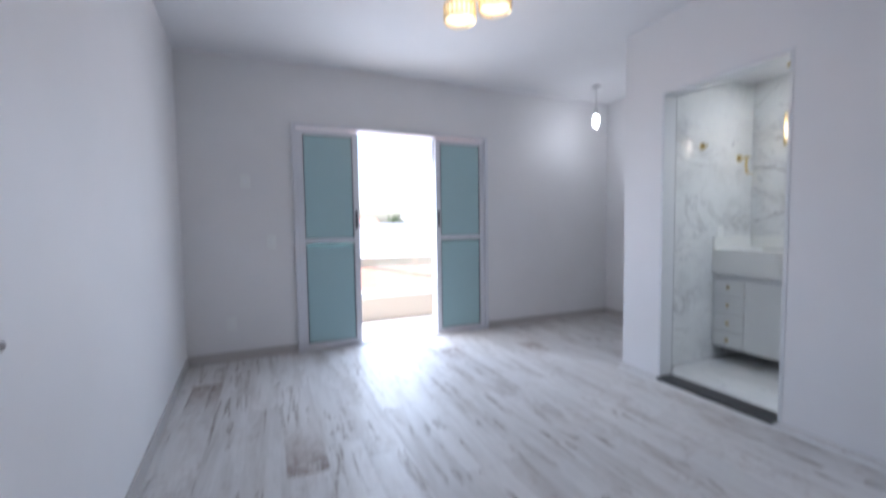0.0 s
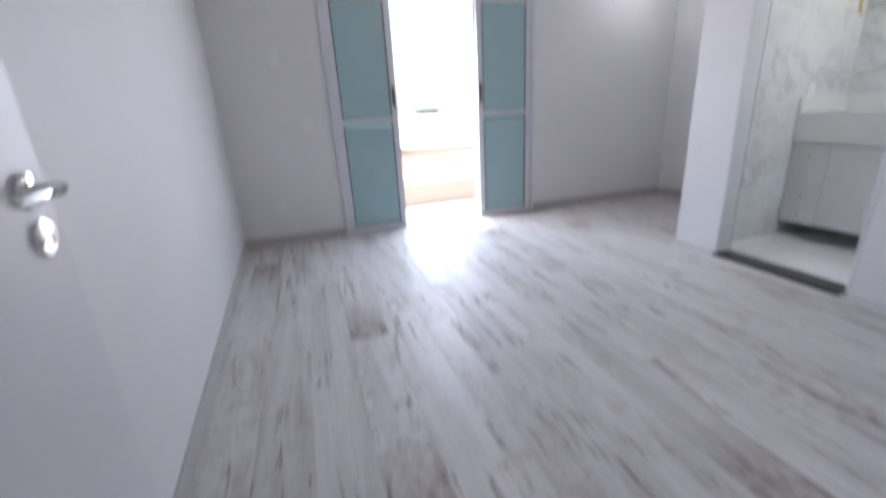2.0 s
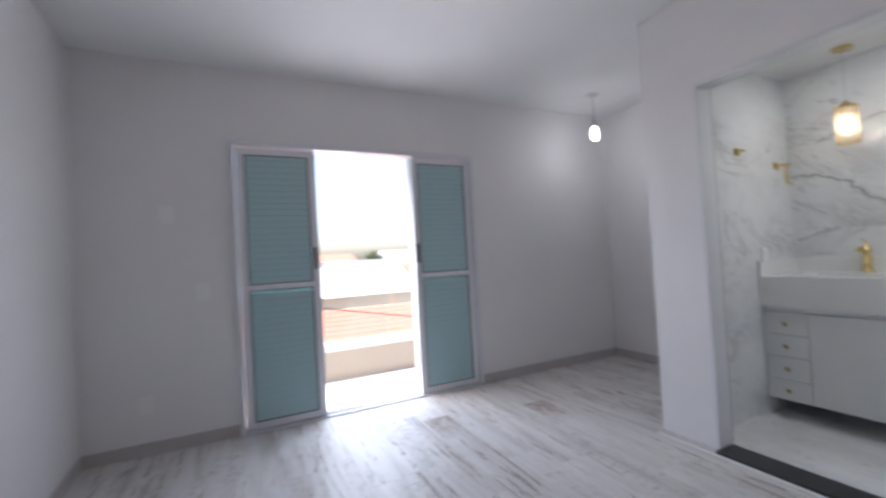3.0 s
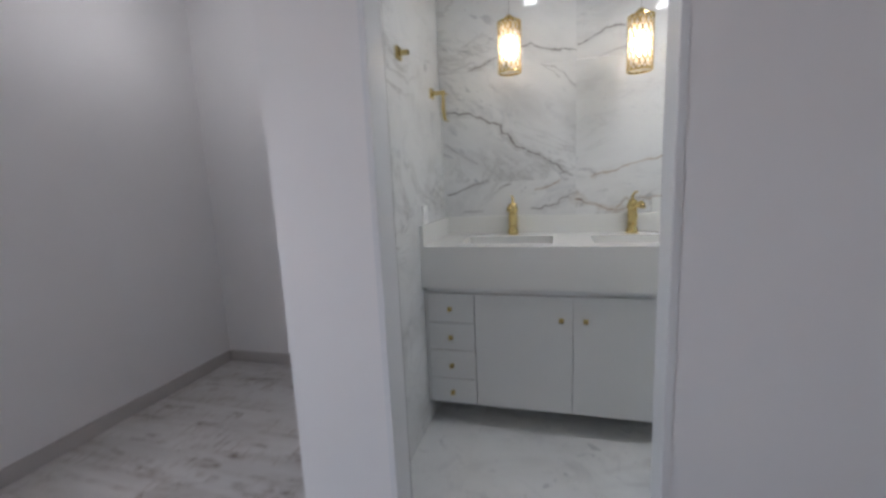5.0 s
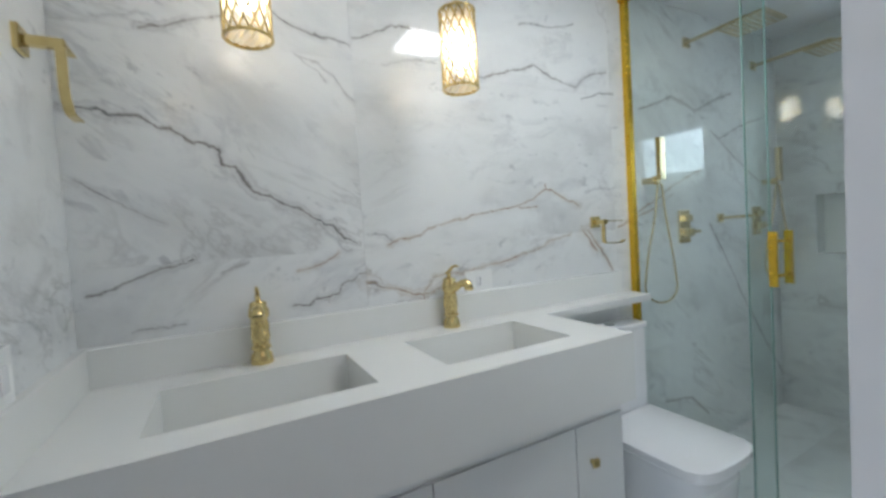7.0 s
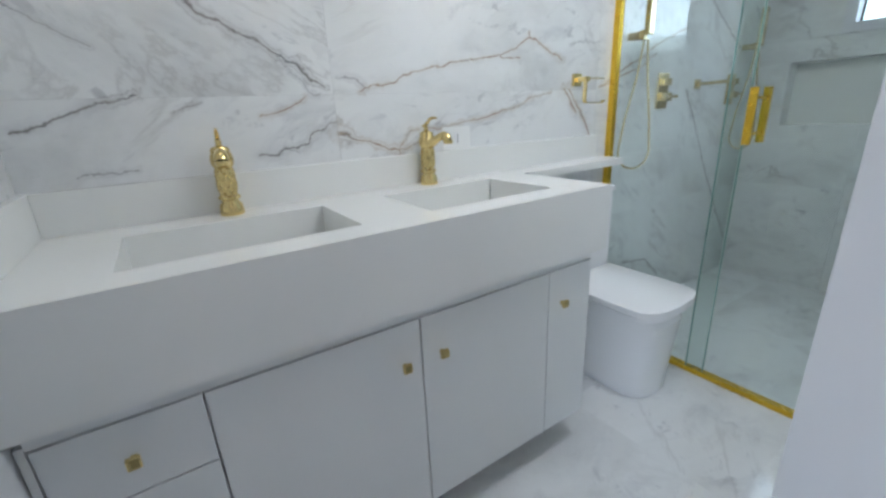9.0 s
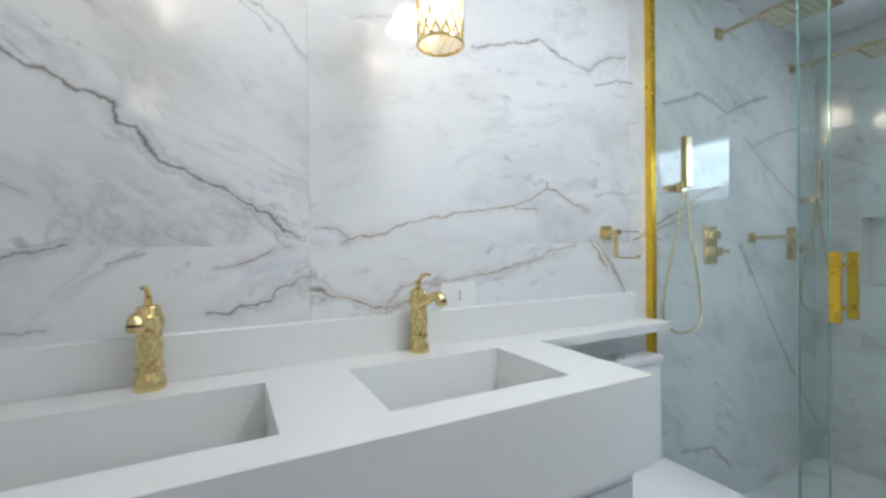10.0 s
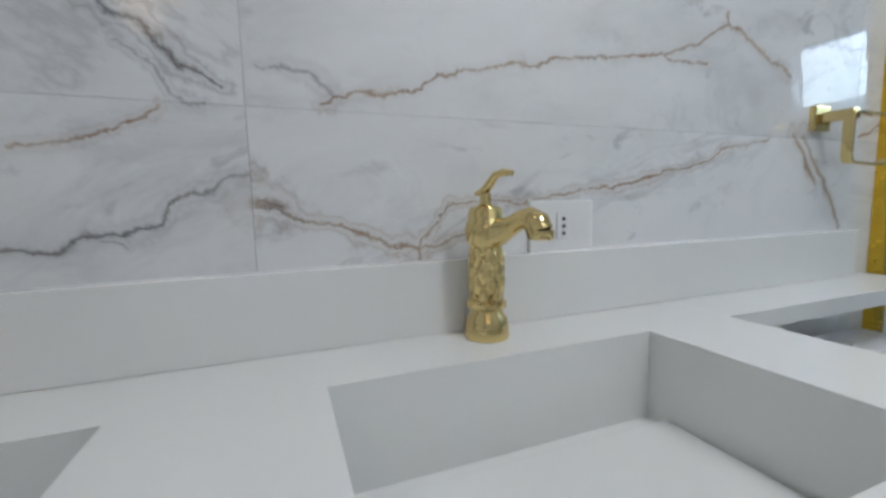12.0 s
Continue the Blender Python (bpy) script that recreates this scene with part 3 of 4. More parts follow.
# baseboards
bbw = made((LEFT - 0.01, ENTRY1, 0, LEFT + 0.012, FAR, 0.08), bevel=0.002)
for v in bbw.verts:
    v.co.x += 0.145 - 0.185 * (v.co.y - ENTRY0) / (FAR - ENTRY0)
structure("baseboard_west", bbw, BASEBOARD, "low grey tile baseboard along the wall", "baseboard")
for nm, b in (("baseboard_north_a", (LEFT - 0.05, FAR - 0.012, 0, OX0 - 0.003, FAR, 0.08)),
              ("baseboard_north_b", (OX1 + 0.003, FAR - 0.012, 0, ALC, FAR, 0.08)), ("baseboard_alcove", (ALC - 0.012, STUB, 0, ALC, FAR - 0.012, 0.08)),
              ("baseboard_south", (1.48, ENTRY1, 0, PART0 - 0.012, ENTRY1 + 0.012, 0.08))):
    structure(nm, made(b, bevel=0.002), BASEBOARD, "low grey tile baseboard along the wall", "baseboard")

# entry door frame and open leaf
frame_e = empty("door_frame_entry", (0.5, ENTRY0, 0), "white lacquered entry door frame", "door frame", kind="structure")
part("jamb", local(frame_e, [(0.46, ENTRY0 - 0.015, 0, 0.485, ENTRY1 + 0.012, 2.075)], 0.002), DOORPAINT, frame_e)
part("jamb", local(frame_e, [(1.375, ENTRY0 - 0.015, 0, 1.40, ENTRY1 + 0.012, 2.075), (1.362, ENTRY0 + 0.03, 0, 1.375, ENTRY1 - 0.045, 2.075)], 0.002), DOORPAINT, frame_e)
part("architrave", local(frame_e, [(1.385, ENTRY1 + 0.012, 0, 1.455, ENTRY1 + 0.024, 2.12)], 0.003), DOORPAINT, frame_e)
part("head", local(frame_e, [(0.46, ENTRY0 - 0.015, 2.075, 1.40, ENTRY1 + 0.012, 2.1)], 0.002), DOORPAINT, frame_e)
door = empty("entry_door", (0.49, ENTRY1 + 0.02, 0), "white lacquered entry door standing open against the wall", "door")
part("leaf", made((0, 0, 0.008, 0.035, 0.72, 2.06), bevel=0.002), DOORPAINT, door)
rose = lathe(bmesh.new(), [(0.0, 0), (0.026, 0), (0.026, 0.006), (0.018, 0.010), (0.0, 0.010)])
bmesh.ops.transform(rose, matrix=pose(0.035, 0.665, 0.985, 0, 90, 0), verts=rose.verts)
part("rose", rose, CHROME, door, "round chrome rose", smooth=True)
lever = tube(bmesh.new(), [(0.045, 0.665, 0.985), (0.072, 0.665, 0.985), (0.08, 0.655, 0.985), (0.08, 0.60, 0.983), (0.078, 0.555, 0.983)], [0.009, 0.009, 0.009, 0.0085, 0.008])
part("lever", lever, CHROME, door, "chrome lever handle", smooth=True)
esc = lathe(bmesh.new(), [(0.0, 0), (0.027, 0), (0.027, 0.005), (0.020, 0.008), (0.012, 0.006), (0.0, 0.006)])
bmesh.ops.transform(esc, matrix=pose(0.035, 0.665, 0.915, 0, 90, 0), verts=esc.verts)
part("escutcheon", esc, CHROME, door, "round chrome keyhole rose", smooth=True)

# ---- balcony door ----
bd = empty("balcony_door", (OX0, FAR, 0), "white aluminium sliding balcony door with green glass, half open", "sliding door")
fy0, fy1 = FAR - 0.03, FAR + 0.10
part("frame_side", local(bd, [(OX0, fy0, 0, OX0 + 0.035, fy1, OZ)], 0.002), ALU, bd)
part("frame_side", local(bd, [(OX1 - 0.035, fy0, 0, OX1, fy1, OZ)], 0.002), ALU, bd)
part("frame_head", local(bd, [(OX0 + 0.035, fy0, OZ - 0.035, OX1 - 0.035, fy1, OZ)], 0.002), ALU, bd)
part("track", local(bd, [(OX0 + 0.035, fy0, -0.006, OX1 - 0.035, fy1, 0.012), (OX0 + 0.035, FAR + 0.012, 0.012, OX1 - 0.035, FAR + 0.017, 0.022), (OX0 + 0.035, FAR + 0.06, 0.012, OX1 - 0.035, FAR + 0.065, 0.022)], 0.001), ALU, bd)
slat_me = finish("slat", made((0, -0.002, 0, 0.40, 0.002, 0.0435), bevel=0.001), SLAT)


def sash(x0, x1, yc, handle_side):
    """One glazed sash: stiles, rails, two satin panes over a bank of slats."""
    o = bd.location
    s = part("sash", local(bd, [(x0, yc - 0.018, 0.02, x0 + 0.055, yc + 0.018, 2.03), (x1 - 0.055, yc - 0.018, 0.02, x1, yc + 0.018, 2.03),
                                (x0 + 0.055, yc - 0.018, 0.02, x1 - 0.055, yc + 0.018, 0.065), (x0 + 0.055, yc - 0.018, 1.985, x1 - 0.055, yc + 0.018, 2.03),
                                (x0 + 0.055, yc - 0.018, 1.00, x1 - 0.055, yc + 0.018, 1.04)], 0.002), ALU, bd)
    for z0, z1, sl in ((0.065, 1.00, 0.014), (1.04, 1.985, 0.006)):
        part("pane", local(bd, [(x0 + 0.055, yc - 0.010, z0, x1 - 0.055, yc - 0.006, z1)]), TEAL, s)
        part("gasket", local(bd, [(x0 + 0.055, yc - 0.0165, z0, x0 + 0.063, yc - 0.010, z1), (x1 - 0.065, yc - 0.0165, z0, x1 - 0.055, yc - 0.010, z1), (x0 + 0.063, yc - 0.0165, z0, x1 - 0.065, yc - 0.010, z0 + 0.007), (x0 + 0.063, yc - 0.0165, z1 - 0.007, x1 - 0.065, yc - 0.010, z1)]), BLACK, s, "thin dark gasket")
        n = int((z1 - z0) / 0.045)
        for i in range(n):
            ob = new("slat", slat_me)
            ob.parent = s
            ob.location = (x0 + 0.065 - o.x, yc - 0.0135 - o.y, z0 + 0.008 + i * 0.045)
            ob.rotation_euler = (radians(-sl * 420), 0, 0)
            ob.scale = ((x1 - x0 - 0.13) / 0.40, 1, 1)
    hx = x1 - 0.030 if handle_side > 0 else x0 + 0.030
    part("handle", local(bd, [(hx - 0.011, yc - 0.026, 1.13, hx + 0.011, yc - 0.016, 1.30)], 0.004), BLACK, s, "black recessed pull")
    return s


sash(OX0 + 0.037, 1.752, FAR + 0.012, 1)
sash(2.54, OX1 - 0.037, FAR + 0.012, -1)
sash(OX0 + 0.05, 1.76, FAR + 0.062, 1)
sash(2.53, OX1 - 0.05, FAR + 0.062, -1)

# ---- balcony and outside ----
structure("floor_balcony", made((-1.5, FAR + 0.10, -0.25, 7.0, 5.66, -0.08)), BALCFLOOR, "pale balcony floor tiles in daylight", "floor")
structure("parapet", made((-1.5, 5.66, -0.25, 7.0, 5.82, 0.24)), BEIGE, "low beige rendered balcony parapet with a dirty foot", "parapet")
structure("parapet_sill", made((-1.5, 5.62, 0.24, 7.0, 5.86, 0.30), bevel=0.005), STONE, "pale stone sill on the parapet", "sill")
rail = empty("balcony_railing", (2.4, 5.74, 0.30), "glass balcony railing with a white top rail", "railing")
part("top_rail", local(rail, [(-1.5, 5.71, 1.12, 7.0, 5.77, 1.185)], 0.006), ALU, rail)
for i in range(7):
    px = -1.4 + i * 1.385
    if i:
        part("pane", local(rail, [(px - 1.35, 5.735, 0.31, px - 0.04, 5.745, 1.12)]), RAILGLASS, rail).visible_shadow = False
    if i in (0, 6):
        part("post", local(rail, [(px - 0.02, 5.725, 0.30, px + 0.02, 5.755, 1.12)], 0.003), ALU, rail)

ground = structure("ground", made((-900, 6, -4.2, 900, 1500, -4.0)), GROUND, "dry ground of the town below", "ground")


def house(x, y, w, d, eave, ridge, wall, turn=0.0, roof=None):
    h = empty("house", (x, y, -4.0), "rendered town house with a pale metal roof" if roof else "rendered town house with a red terracotta roof", "house", "town houses")
    h.rotation_euler = (0, 0, radians(turn))
    part("wall", made((-w / 2, -d / 2, 0, w / 2, d / 2, eave + 4)), wall, h)
    bm = bmesh.new()
    z0, z1 = eave + 4, ridge + 4
    for sx in (-1, 1):
        courses = 16
        for k in range(courses):
            a0, a1 = k / courses, (k + 1) / courses
            x0, x1 = sx * (w / 2 + 0.4) * (1 - a0), sx * (w / 2 + 0.4) * (1 - a1)
            za, zb = z0 + (z1 - z0) * a0, z0 + (z1 - z0) * a1
            vs = [bm.verts.new(c) for c in ((x0, -d / 2 - 0.3, za + 0.05), (x0, d / 2 + 0.3, za + 0.05), (x1, d / 2 + 0.3, zb + 0.04), (x1, -d / 2 - 0.3, zb + 0.04),
                                            (x0, -d / 2 - 0.3, za), (x0, d / 2 + 0.3, za), (x1, d / 2 + 0.3, zb - 0.02), (x1, -d / 2 - 0.3, zb - 0.02))]
            for f in ((0, 1, 2, 3), (7, 6, 5, 4), (0, 4, 5, 1), (1, 5, 6, 2), (2, 6, 7, 3), (3, 7, 4, 0)):
                bm.faces.new([vs[i] for i in f])
    part("roof", bm, roof or ROOF, h, "pale metal roof" if roof else "red terracotta tile roof")
    for sy in (-1, 1):
        gable = bmesh.new()
        gable.faces.new([gable.verts.new(c) for c in ((-w / 2, sy * d / 2, z0), (w / 2, sy * d / 2, z0), (0, sy * d / 2, z1 - 0.02))])
        part("gable", gable, wall, h)
    for i in (-1, 1):
        part("window", made((i * w / 4 - 0.5, -d / 2 - 0.03, z0 - 1.9, i * w / 4 + 0.5, -d / 2 + 0.02, z0 - 0.8), bevel=0.01), DARKGLASS, h)
    return h


for hx, hy, hw, hd, he, hr, hm, ht in ((4.5, 15, 9, 9, -1.9, -0.4, HOUSEWALL, 90), (15, 17, 9, 10, -1.7, 0.1, HOUSEWALL, 80), (-6, 19, 9, 9, -1.6, 0.2, YELLOW, 95), (26, 27, 11, 10, -1.2, 0.7, HOUSEWALL, 100),
                                       (6, 30, 10, 10, -0.8, 0.9, YELLOW, 88), (17, 36, 10, 9, -0.6, 1.3, HOUSEWALL, 92), (-8, 38, 12, 9, -0.9, 0.9, HOUSEWALL, 84), (34, 44, 12, 10, -0.2, 1.8, YELLOW, 97), (8, 52, 14, 10, 0.1, 2.2, HOUSEWALL, 90), (24, 58, 14, 10, 0.2, 2.5, HOUSEWALL, 85)):
    house(hx, hy, hw, hd, he, hr, hm, ht, ROOFPALE if hy in (30, 17, 58) else None)


def tower(x, y, w, h):
    t = empty("apartment_tower", (x, y, -4), "pale far apartment tower with rows of windows", "tower", "far towers")
    part("wall", made((-w / 2, -w / 2, 0, w / 2, w / 2, h)), HOUSEWALL, t)
    me = finish("window", made((-0.8, -0.06, 0, 0.8, 0.02, 1.3)), DARKGLASS)
    for k in range(int(h / 3) - 1):
        for i in range(3):
            ob = new("window", me)
            ob.parent = t
            ob.location = ((i - 1) * w / 3.3, -w / 2, 2 + k * 3)


tower(25, 330, 14, 34)


def tree(x, y, top, r):
    t = empty("tree", (x, y, -4), "leafy green tree among the roofs", "tree", "town trees")
    limbs = tube(bmesh.new(), [(0, 0, 0), (0.05, 0, top * 0.4), (0.15, 0.1, top * 0.8)], [0.22, 0.17, 0.08])
    for k in range(5):
        a = k * 1.26
        tube(limbs, [(0.05, 0, top * 0.5), (r * 0.5 * math.cos(a), r * 0.5 * math.sin(a), top * 0.75)], [0.09, 0.03], 6)
    part("trunk", limbs, BARK, t)
    bm = bmesh.new()
    rng = random.Random(int(x * 10 + y))
    for k in range(900):
        d = Vector((rng.gauss(0, 1), rng.gauss(0, 1), rng.gauss(0, 0.8))).normalized() * r * rng.uniform(0.35, 1.0) * (0.8 + 0.35 * math.sin(k * 0.7))
        c = Vector((0.1, 0, top * 0.85)) + d
        q = Euler((rng.uniform(0, 6), rng.uniform(0, 6), rng.uniform(0, 6))).to_matrix()
        bm.faces.new([bm.verts.new(c + q @ Vector(o) * 0.22) for o in ((-1, 0, 0), (0, -0.5, 0.15), (1, 0, 0), (0, 0.5, 0.15))])
    part("crown", bm, LEAF, t)


tree(10.5, 33, 5.0, 0.9)
tree(14.5, 47, 6.0, 1.2)
cable = bmesh.new()
tube(cable, [(-9 + i, 9.0, 0.43 - (i - 11.1) * 0.20 + ((i - 12) / 12.0) ** 2 * 0.35) for i in range(27)], 0.012, 6)
thing("cable", cable, BLACK, "thin black street cable sagging across the view", "cable")

# ---- bedroom lamps and wall plates ----
chand = empty("chandelier", (2.1, 2.75, BEDCEIL), "gold ceiling chandelier with glowing crystal rings", "chandelier")
part("canopy", lathe(bmesh.new(), [(0.0, 0), (0.13, 0), (0.13, -0.02), (0.10, -0.03), (0.0, -0.03)]), GOLD, chand, smooth=True)


CRYSTAL_MESH = finish("crystal", made((-0.005, -0.007, -0.036, 0.005, 0.007, 0.036), bevel=0.003), CRYSTAL)


def ring_lamp(x, y, z, r):
    part("stem", tube(bmesh.new(), [(x * 0.4, y * 0.4, -0.03), (x, y, z + 0.06)], 0.005, 8), GOLD, chand)
    bm = bmesh.new()
    n = 40
    prof = [(r, -0.03), (r + 0.012, -0.033), (r + 0.012, 0.033), (r, 0.03)]
    loops = []
    for i in range(n):
        a = 2 * math.pi * i / n
        loops.append([bm.verts.new((x + q * math.cos(a), y + q * math.sin(a), z + h)) for q, h in prof])
    for i in range(n):
        a, b = loops[i], loops[(i + 1) % n]
        for k in range(4):
            bm.faces.new((a[k], a[(k + 1) % 4], b[(k + 1) % 4], b[k]))
    ring = part("ring", bm, WARM, chand, "glowing warm white ring", smooth=True)
    for i in range(20):
        a = 2 * math.pi * i / 20
        ob = new("crystal", CRYSTAL_MESH)
        ob.parent = ring
        ob.matrix_basis = pose(x + (r + 0.020) * math.cos(a), y + (r + 0.020) * math.sin(a), z, 0, 0, math.degrees(a))
    edge = bmesh.new()
    for h in (-0.042, 0.038):
        tube(edge, [(x + (r + 0.02) * math.cos(2 * math.pi * i / 40), y + (r + 0.02) * math.sin(2 * math.pi * i / 40), z + h) for i in range(41)], 0.005, 6)
    part("rim", edge, GOLD, ring, "thin gold rims", smooth=True)


ring_lamp(-0.045, 0.06, -0.17, 0.075)
ring_lamp(0.13, -0.06, -0.13, 0.075)
ring_lamp(-0.05, -0.15, -0.10, 0.075)

bulb = empty("pendant_bulb", (4.21, 3.97, BEDCEIL), "bare white bulb on a cord under the ceiling", "pendant lamp")
part("ceiling_rose", lathe(bmesh.new(), [(0.0, 0), (0.05, 0), (0.048, -0.018), (0.03, -0.03), (0.0, -0.03)]), PLASTIC, bulb, smooth=True)
part("cord", tube(bmesh.new(), [(0, 0, -0.03), (0.003, 0, -0.13), (0, 0, -0.24)], 0.004, 8), CORD, bulb)
part("socket", lathe(bmesh.new(), [(0.0, -0.230), (0.012, -0.230), (0.018, -0.250), (0.018, -0.300), (0.0, -0.300)]), CORD, bulb, smooth=True)
part("bulb", lathe(bmesh.new(), [(0.0, -0.300), (0.02, -0.305), (0.032, -0.330), (0.036, -0.370), (0.032, -0.405), (0.018, -0.425), (0.0, -0.430)]), BULB, bulb, "glowing white bulb", smooth=True)


def plate(name, at, w, h, label, toward, holes=0):
    """A wall plate; toward: 'y' faces -y, 'x' faces -x."""
    p = empty(name, at, label, "wall plate", "wall plates")
    if toward == 'y':
        part("cover", made((-w / 2, -0.008, -h / 2, w / 2, 0, h / 2), bevel=0.003), PLASTIC, p)
        part("insert", made((-0.014, -0.011, -0.022, 0.014, -0.008, 0.022), bevel=0.002), CERAMIC, p)
    else:
        part("cover", made((-0.008, -w / 2, -h / 2, 0, w / 2, h / 2), bevel=0.003), PLASTIC, p)
        part("insert", made((-0.011, -0.012, -0.02, -0.008, 0.012, 0.02), bevel=0.002), CERAMIC, p)
        for i in range(holes):
            part("hole", made((-0.0125, -0.0025, (i - 1) * 0.011 - 0.0025, -0.0112, 0.0025, (i - 1) * 0.011 + 0.0025)), BLACK, p)
    return p


plate("switch_plate", (0.96, FAR, 1.02), 0.075, 0.115, "white light switch plate beside the balcony door", 'y')
plate("socket_plate", (0.62, FAR, 0.32), 0.075, 0.115, "white socket plate low on the wall", 'y')
plate("blank_plate", (0.77, FAR, 1.55), 0.075, 0.115, "small white blank plate on the wall", 'y')

# ---- vanity ----
CT, CX = 0.92, 4.325
VY0, VY1 = 1.39, BY1
SX0, SX1 = 4.413, 4.692
SINKS = ((2.147, 2.59), (1.548, 1.967))


def countertop():
    """One slab with two cut basins, each with four walls and a floor, and a deep front apron."""
    c = empty("vanity_counter", (CX, VY0, CT), "white quartz double-basin counter with a deep front apron", "countertop")
    t = 0.03
    ys = [VY0, SINKS[1][0], SINKS[1][1], SINKS[0][0], SINKS[0][1], VY1]
    bs = []
    bs.append((CX, VY0, CT - t, SX0, VY1, CT))
    bs.append((SX1, VY0, CT - t, BX, VY1, CT))
    for a, b in ((ys[0], ys[1]), (ys[2], ys[3]), (ys[4], ys[5])):
        bs.append((SX0, a, CT - t, SX1, b, CT))
    bm = local(c, bs)
    bmesh.ops.remove_doubles(bm, verts=bm.verts, dist=0.0005)
    part("top", bm, QUARTZ, c)
    part("apron", local(c, [(CX, VY0, 0.72, CX + 0.02, VY1, CT - t), (CX + 0.02, VY0, 0.72, BX, VY0 + 0.02, CT - t)]), QUARTZ, c)
    for y0, y1 in SINKS:
        w = 0.012
        zb = 0.80
        b = part("basin", local(c, [(SX0 - w, y0 - w, zb - w, SX1 + w, y1 + w, zb)]), QUARTZ, c, "square carved basin")
        for wall in ((SX0 - w, y0 - w, zb, SX0, y1 + w, CT - t), (SX1, y0 - w, zb, SX1 + w, y1 + w, CT - t), (SX0, y0 - w, zb, SX1, y0, CT - t), (SX0, y1, zb, SX1, y1 + w, CT - t)):
            part("basin_wall", local(c, [wall]), QUARTZ, b)
        part("ramp", local(c, [(SX0 + 0.004, y0 + 0.004, zb + 0.0, SX1 - 0.03, y1 - 0.004, zb + 0.012)], 0.002), QUARTZ, b, "raised basin floor hiding the drain slot")
    part("backsplash", local(c, [(BX - 0.02, 0.83, CT + 0.0005, BX, VY1 - 0.0205, 1.02)], 0.0015), QUARTZ, c)
    part("side_splash", local(c, [(CX, VY1 - 0.02, CT + 0.0005, BX, VY1, 1.02)], 0.0015), QUARTZ, c)
    part("ledge", local(c, [(4.695, 0.775, CT - t, BX, VY0 - 0.0005, CT)], 0.001), QUARTZ, c, "narrow shelf running on over the toilet")
    return c


countertop()
part_y = (2.745, 2.51, 2.06, 1.62, 1.43)
cab = empty("vanity_cabinet", (4.345, 1.43, 0.12), "white lacquered wall-hung vanity cabinet with gold knobs", "cabinet")
part("body", local(cab, [(4.365, 1.43, 0.12, BX, 2.755, 0.70)]), LACQUER, cab)
part("top_rail", local(cab, [(4.347, 1.43, 0.692, 4.365, 2.746, 0.7195)]), LACQUER, cab)
part("side_filler", local(cab, [(4.345, 2.746, 0.12, 4.365, 2.757, 0.70)]), LACQUER, cab)


def knob(parent, y, z):
    o = parent.location
    bm = bmesh.new()
    box(bm, -0.012, -0.005, -0.005, 0, 0.005, 0.005, 0.001)
    box(bm, -0.022, -0.011, -0.011, -0.012, 0.011, 0.011, 0.003)
    return bm, (4.345 - o.x, y - o.y, z - o.z)


def front(name, y0, y1, z0, z1, ky, kz):
    g = 0.0018
    f = part(name, local(cab, [(4.345, y0 + g, z0 + g, 4.364, y1 - g, z1 - g)], 0.0015), LACQUER, cab)
    bm, at = knob(cab, ky, kz)
    bmesh.ops.translate(bm, vec=at, verts=bm.verts)
    part("knob", bm, GOLD, f, "small square gold knob")


for z0, z1 in ((0.12, 0.252), (0.252, 0.40), (0.40, 0.542), (0.542, 0.69)):
    front("drawer", 2.51, 2.745, z0, z1, 2.628, (z0 + z1) / 2)
front("door", 2.06, 2.51, 0.12, 0.69, 2.11, 0.58)
front("door", 1.62, 2.06, 0.12, 0.69, 2.005, 0.58)
front("door", 1.43, 1.62, 0.12, 0.69, 1.565, 0.58)


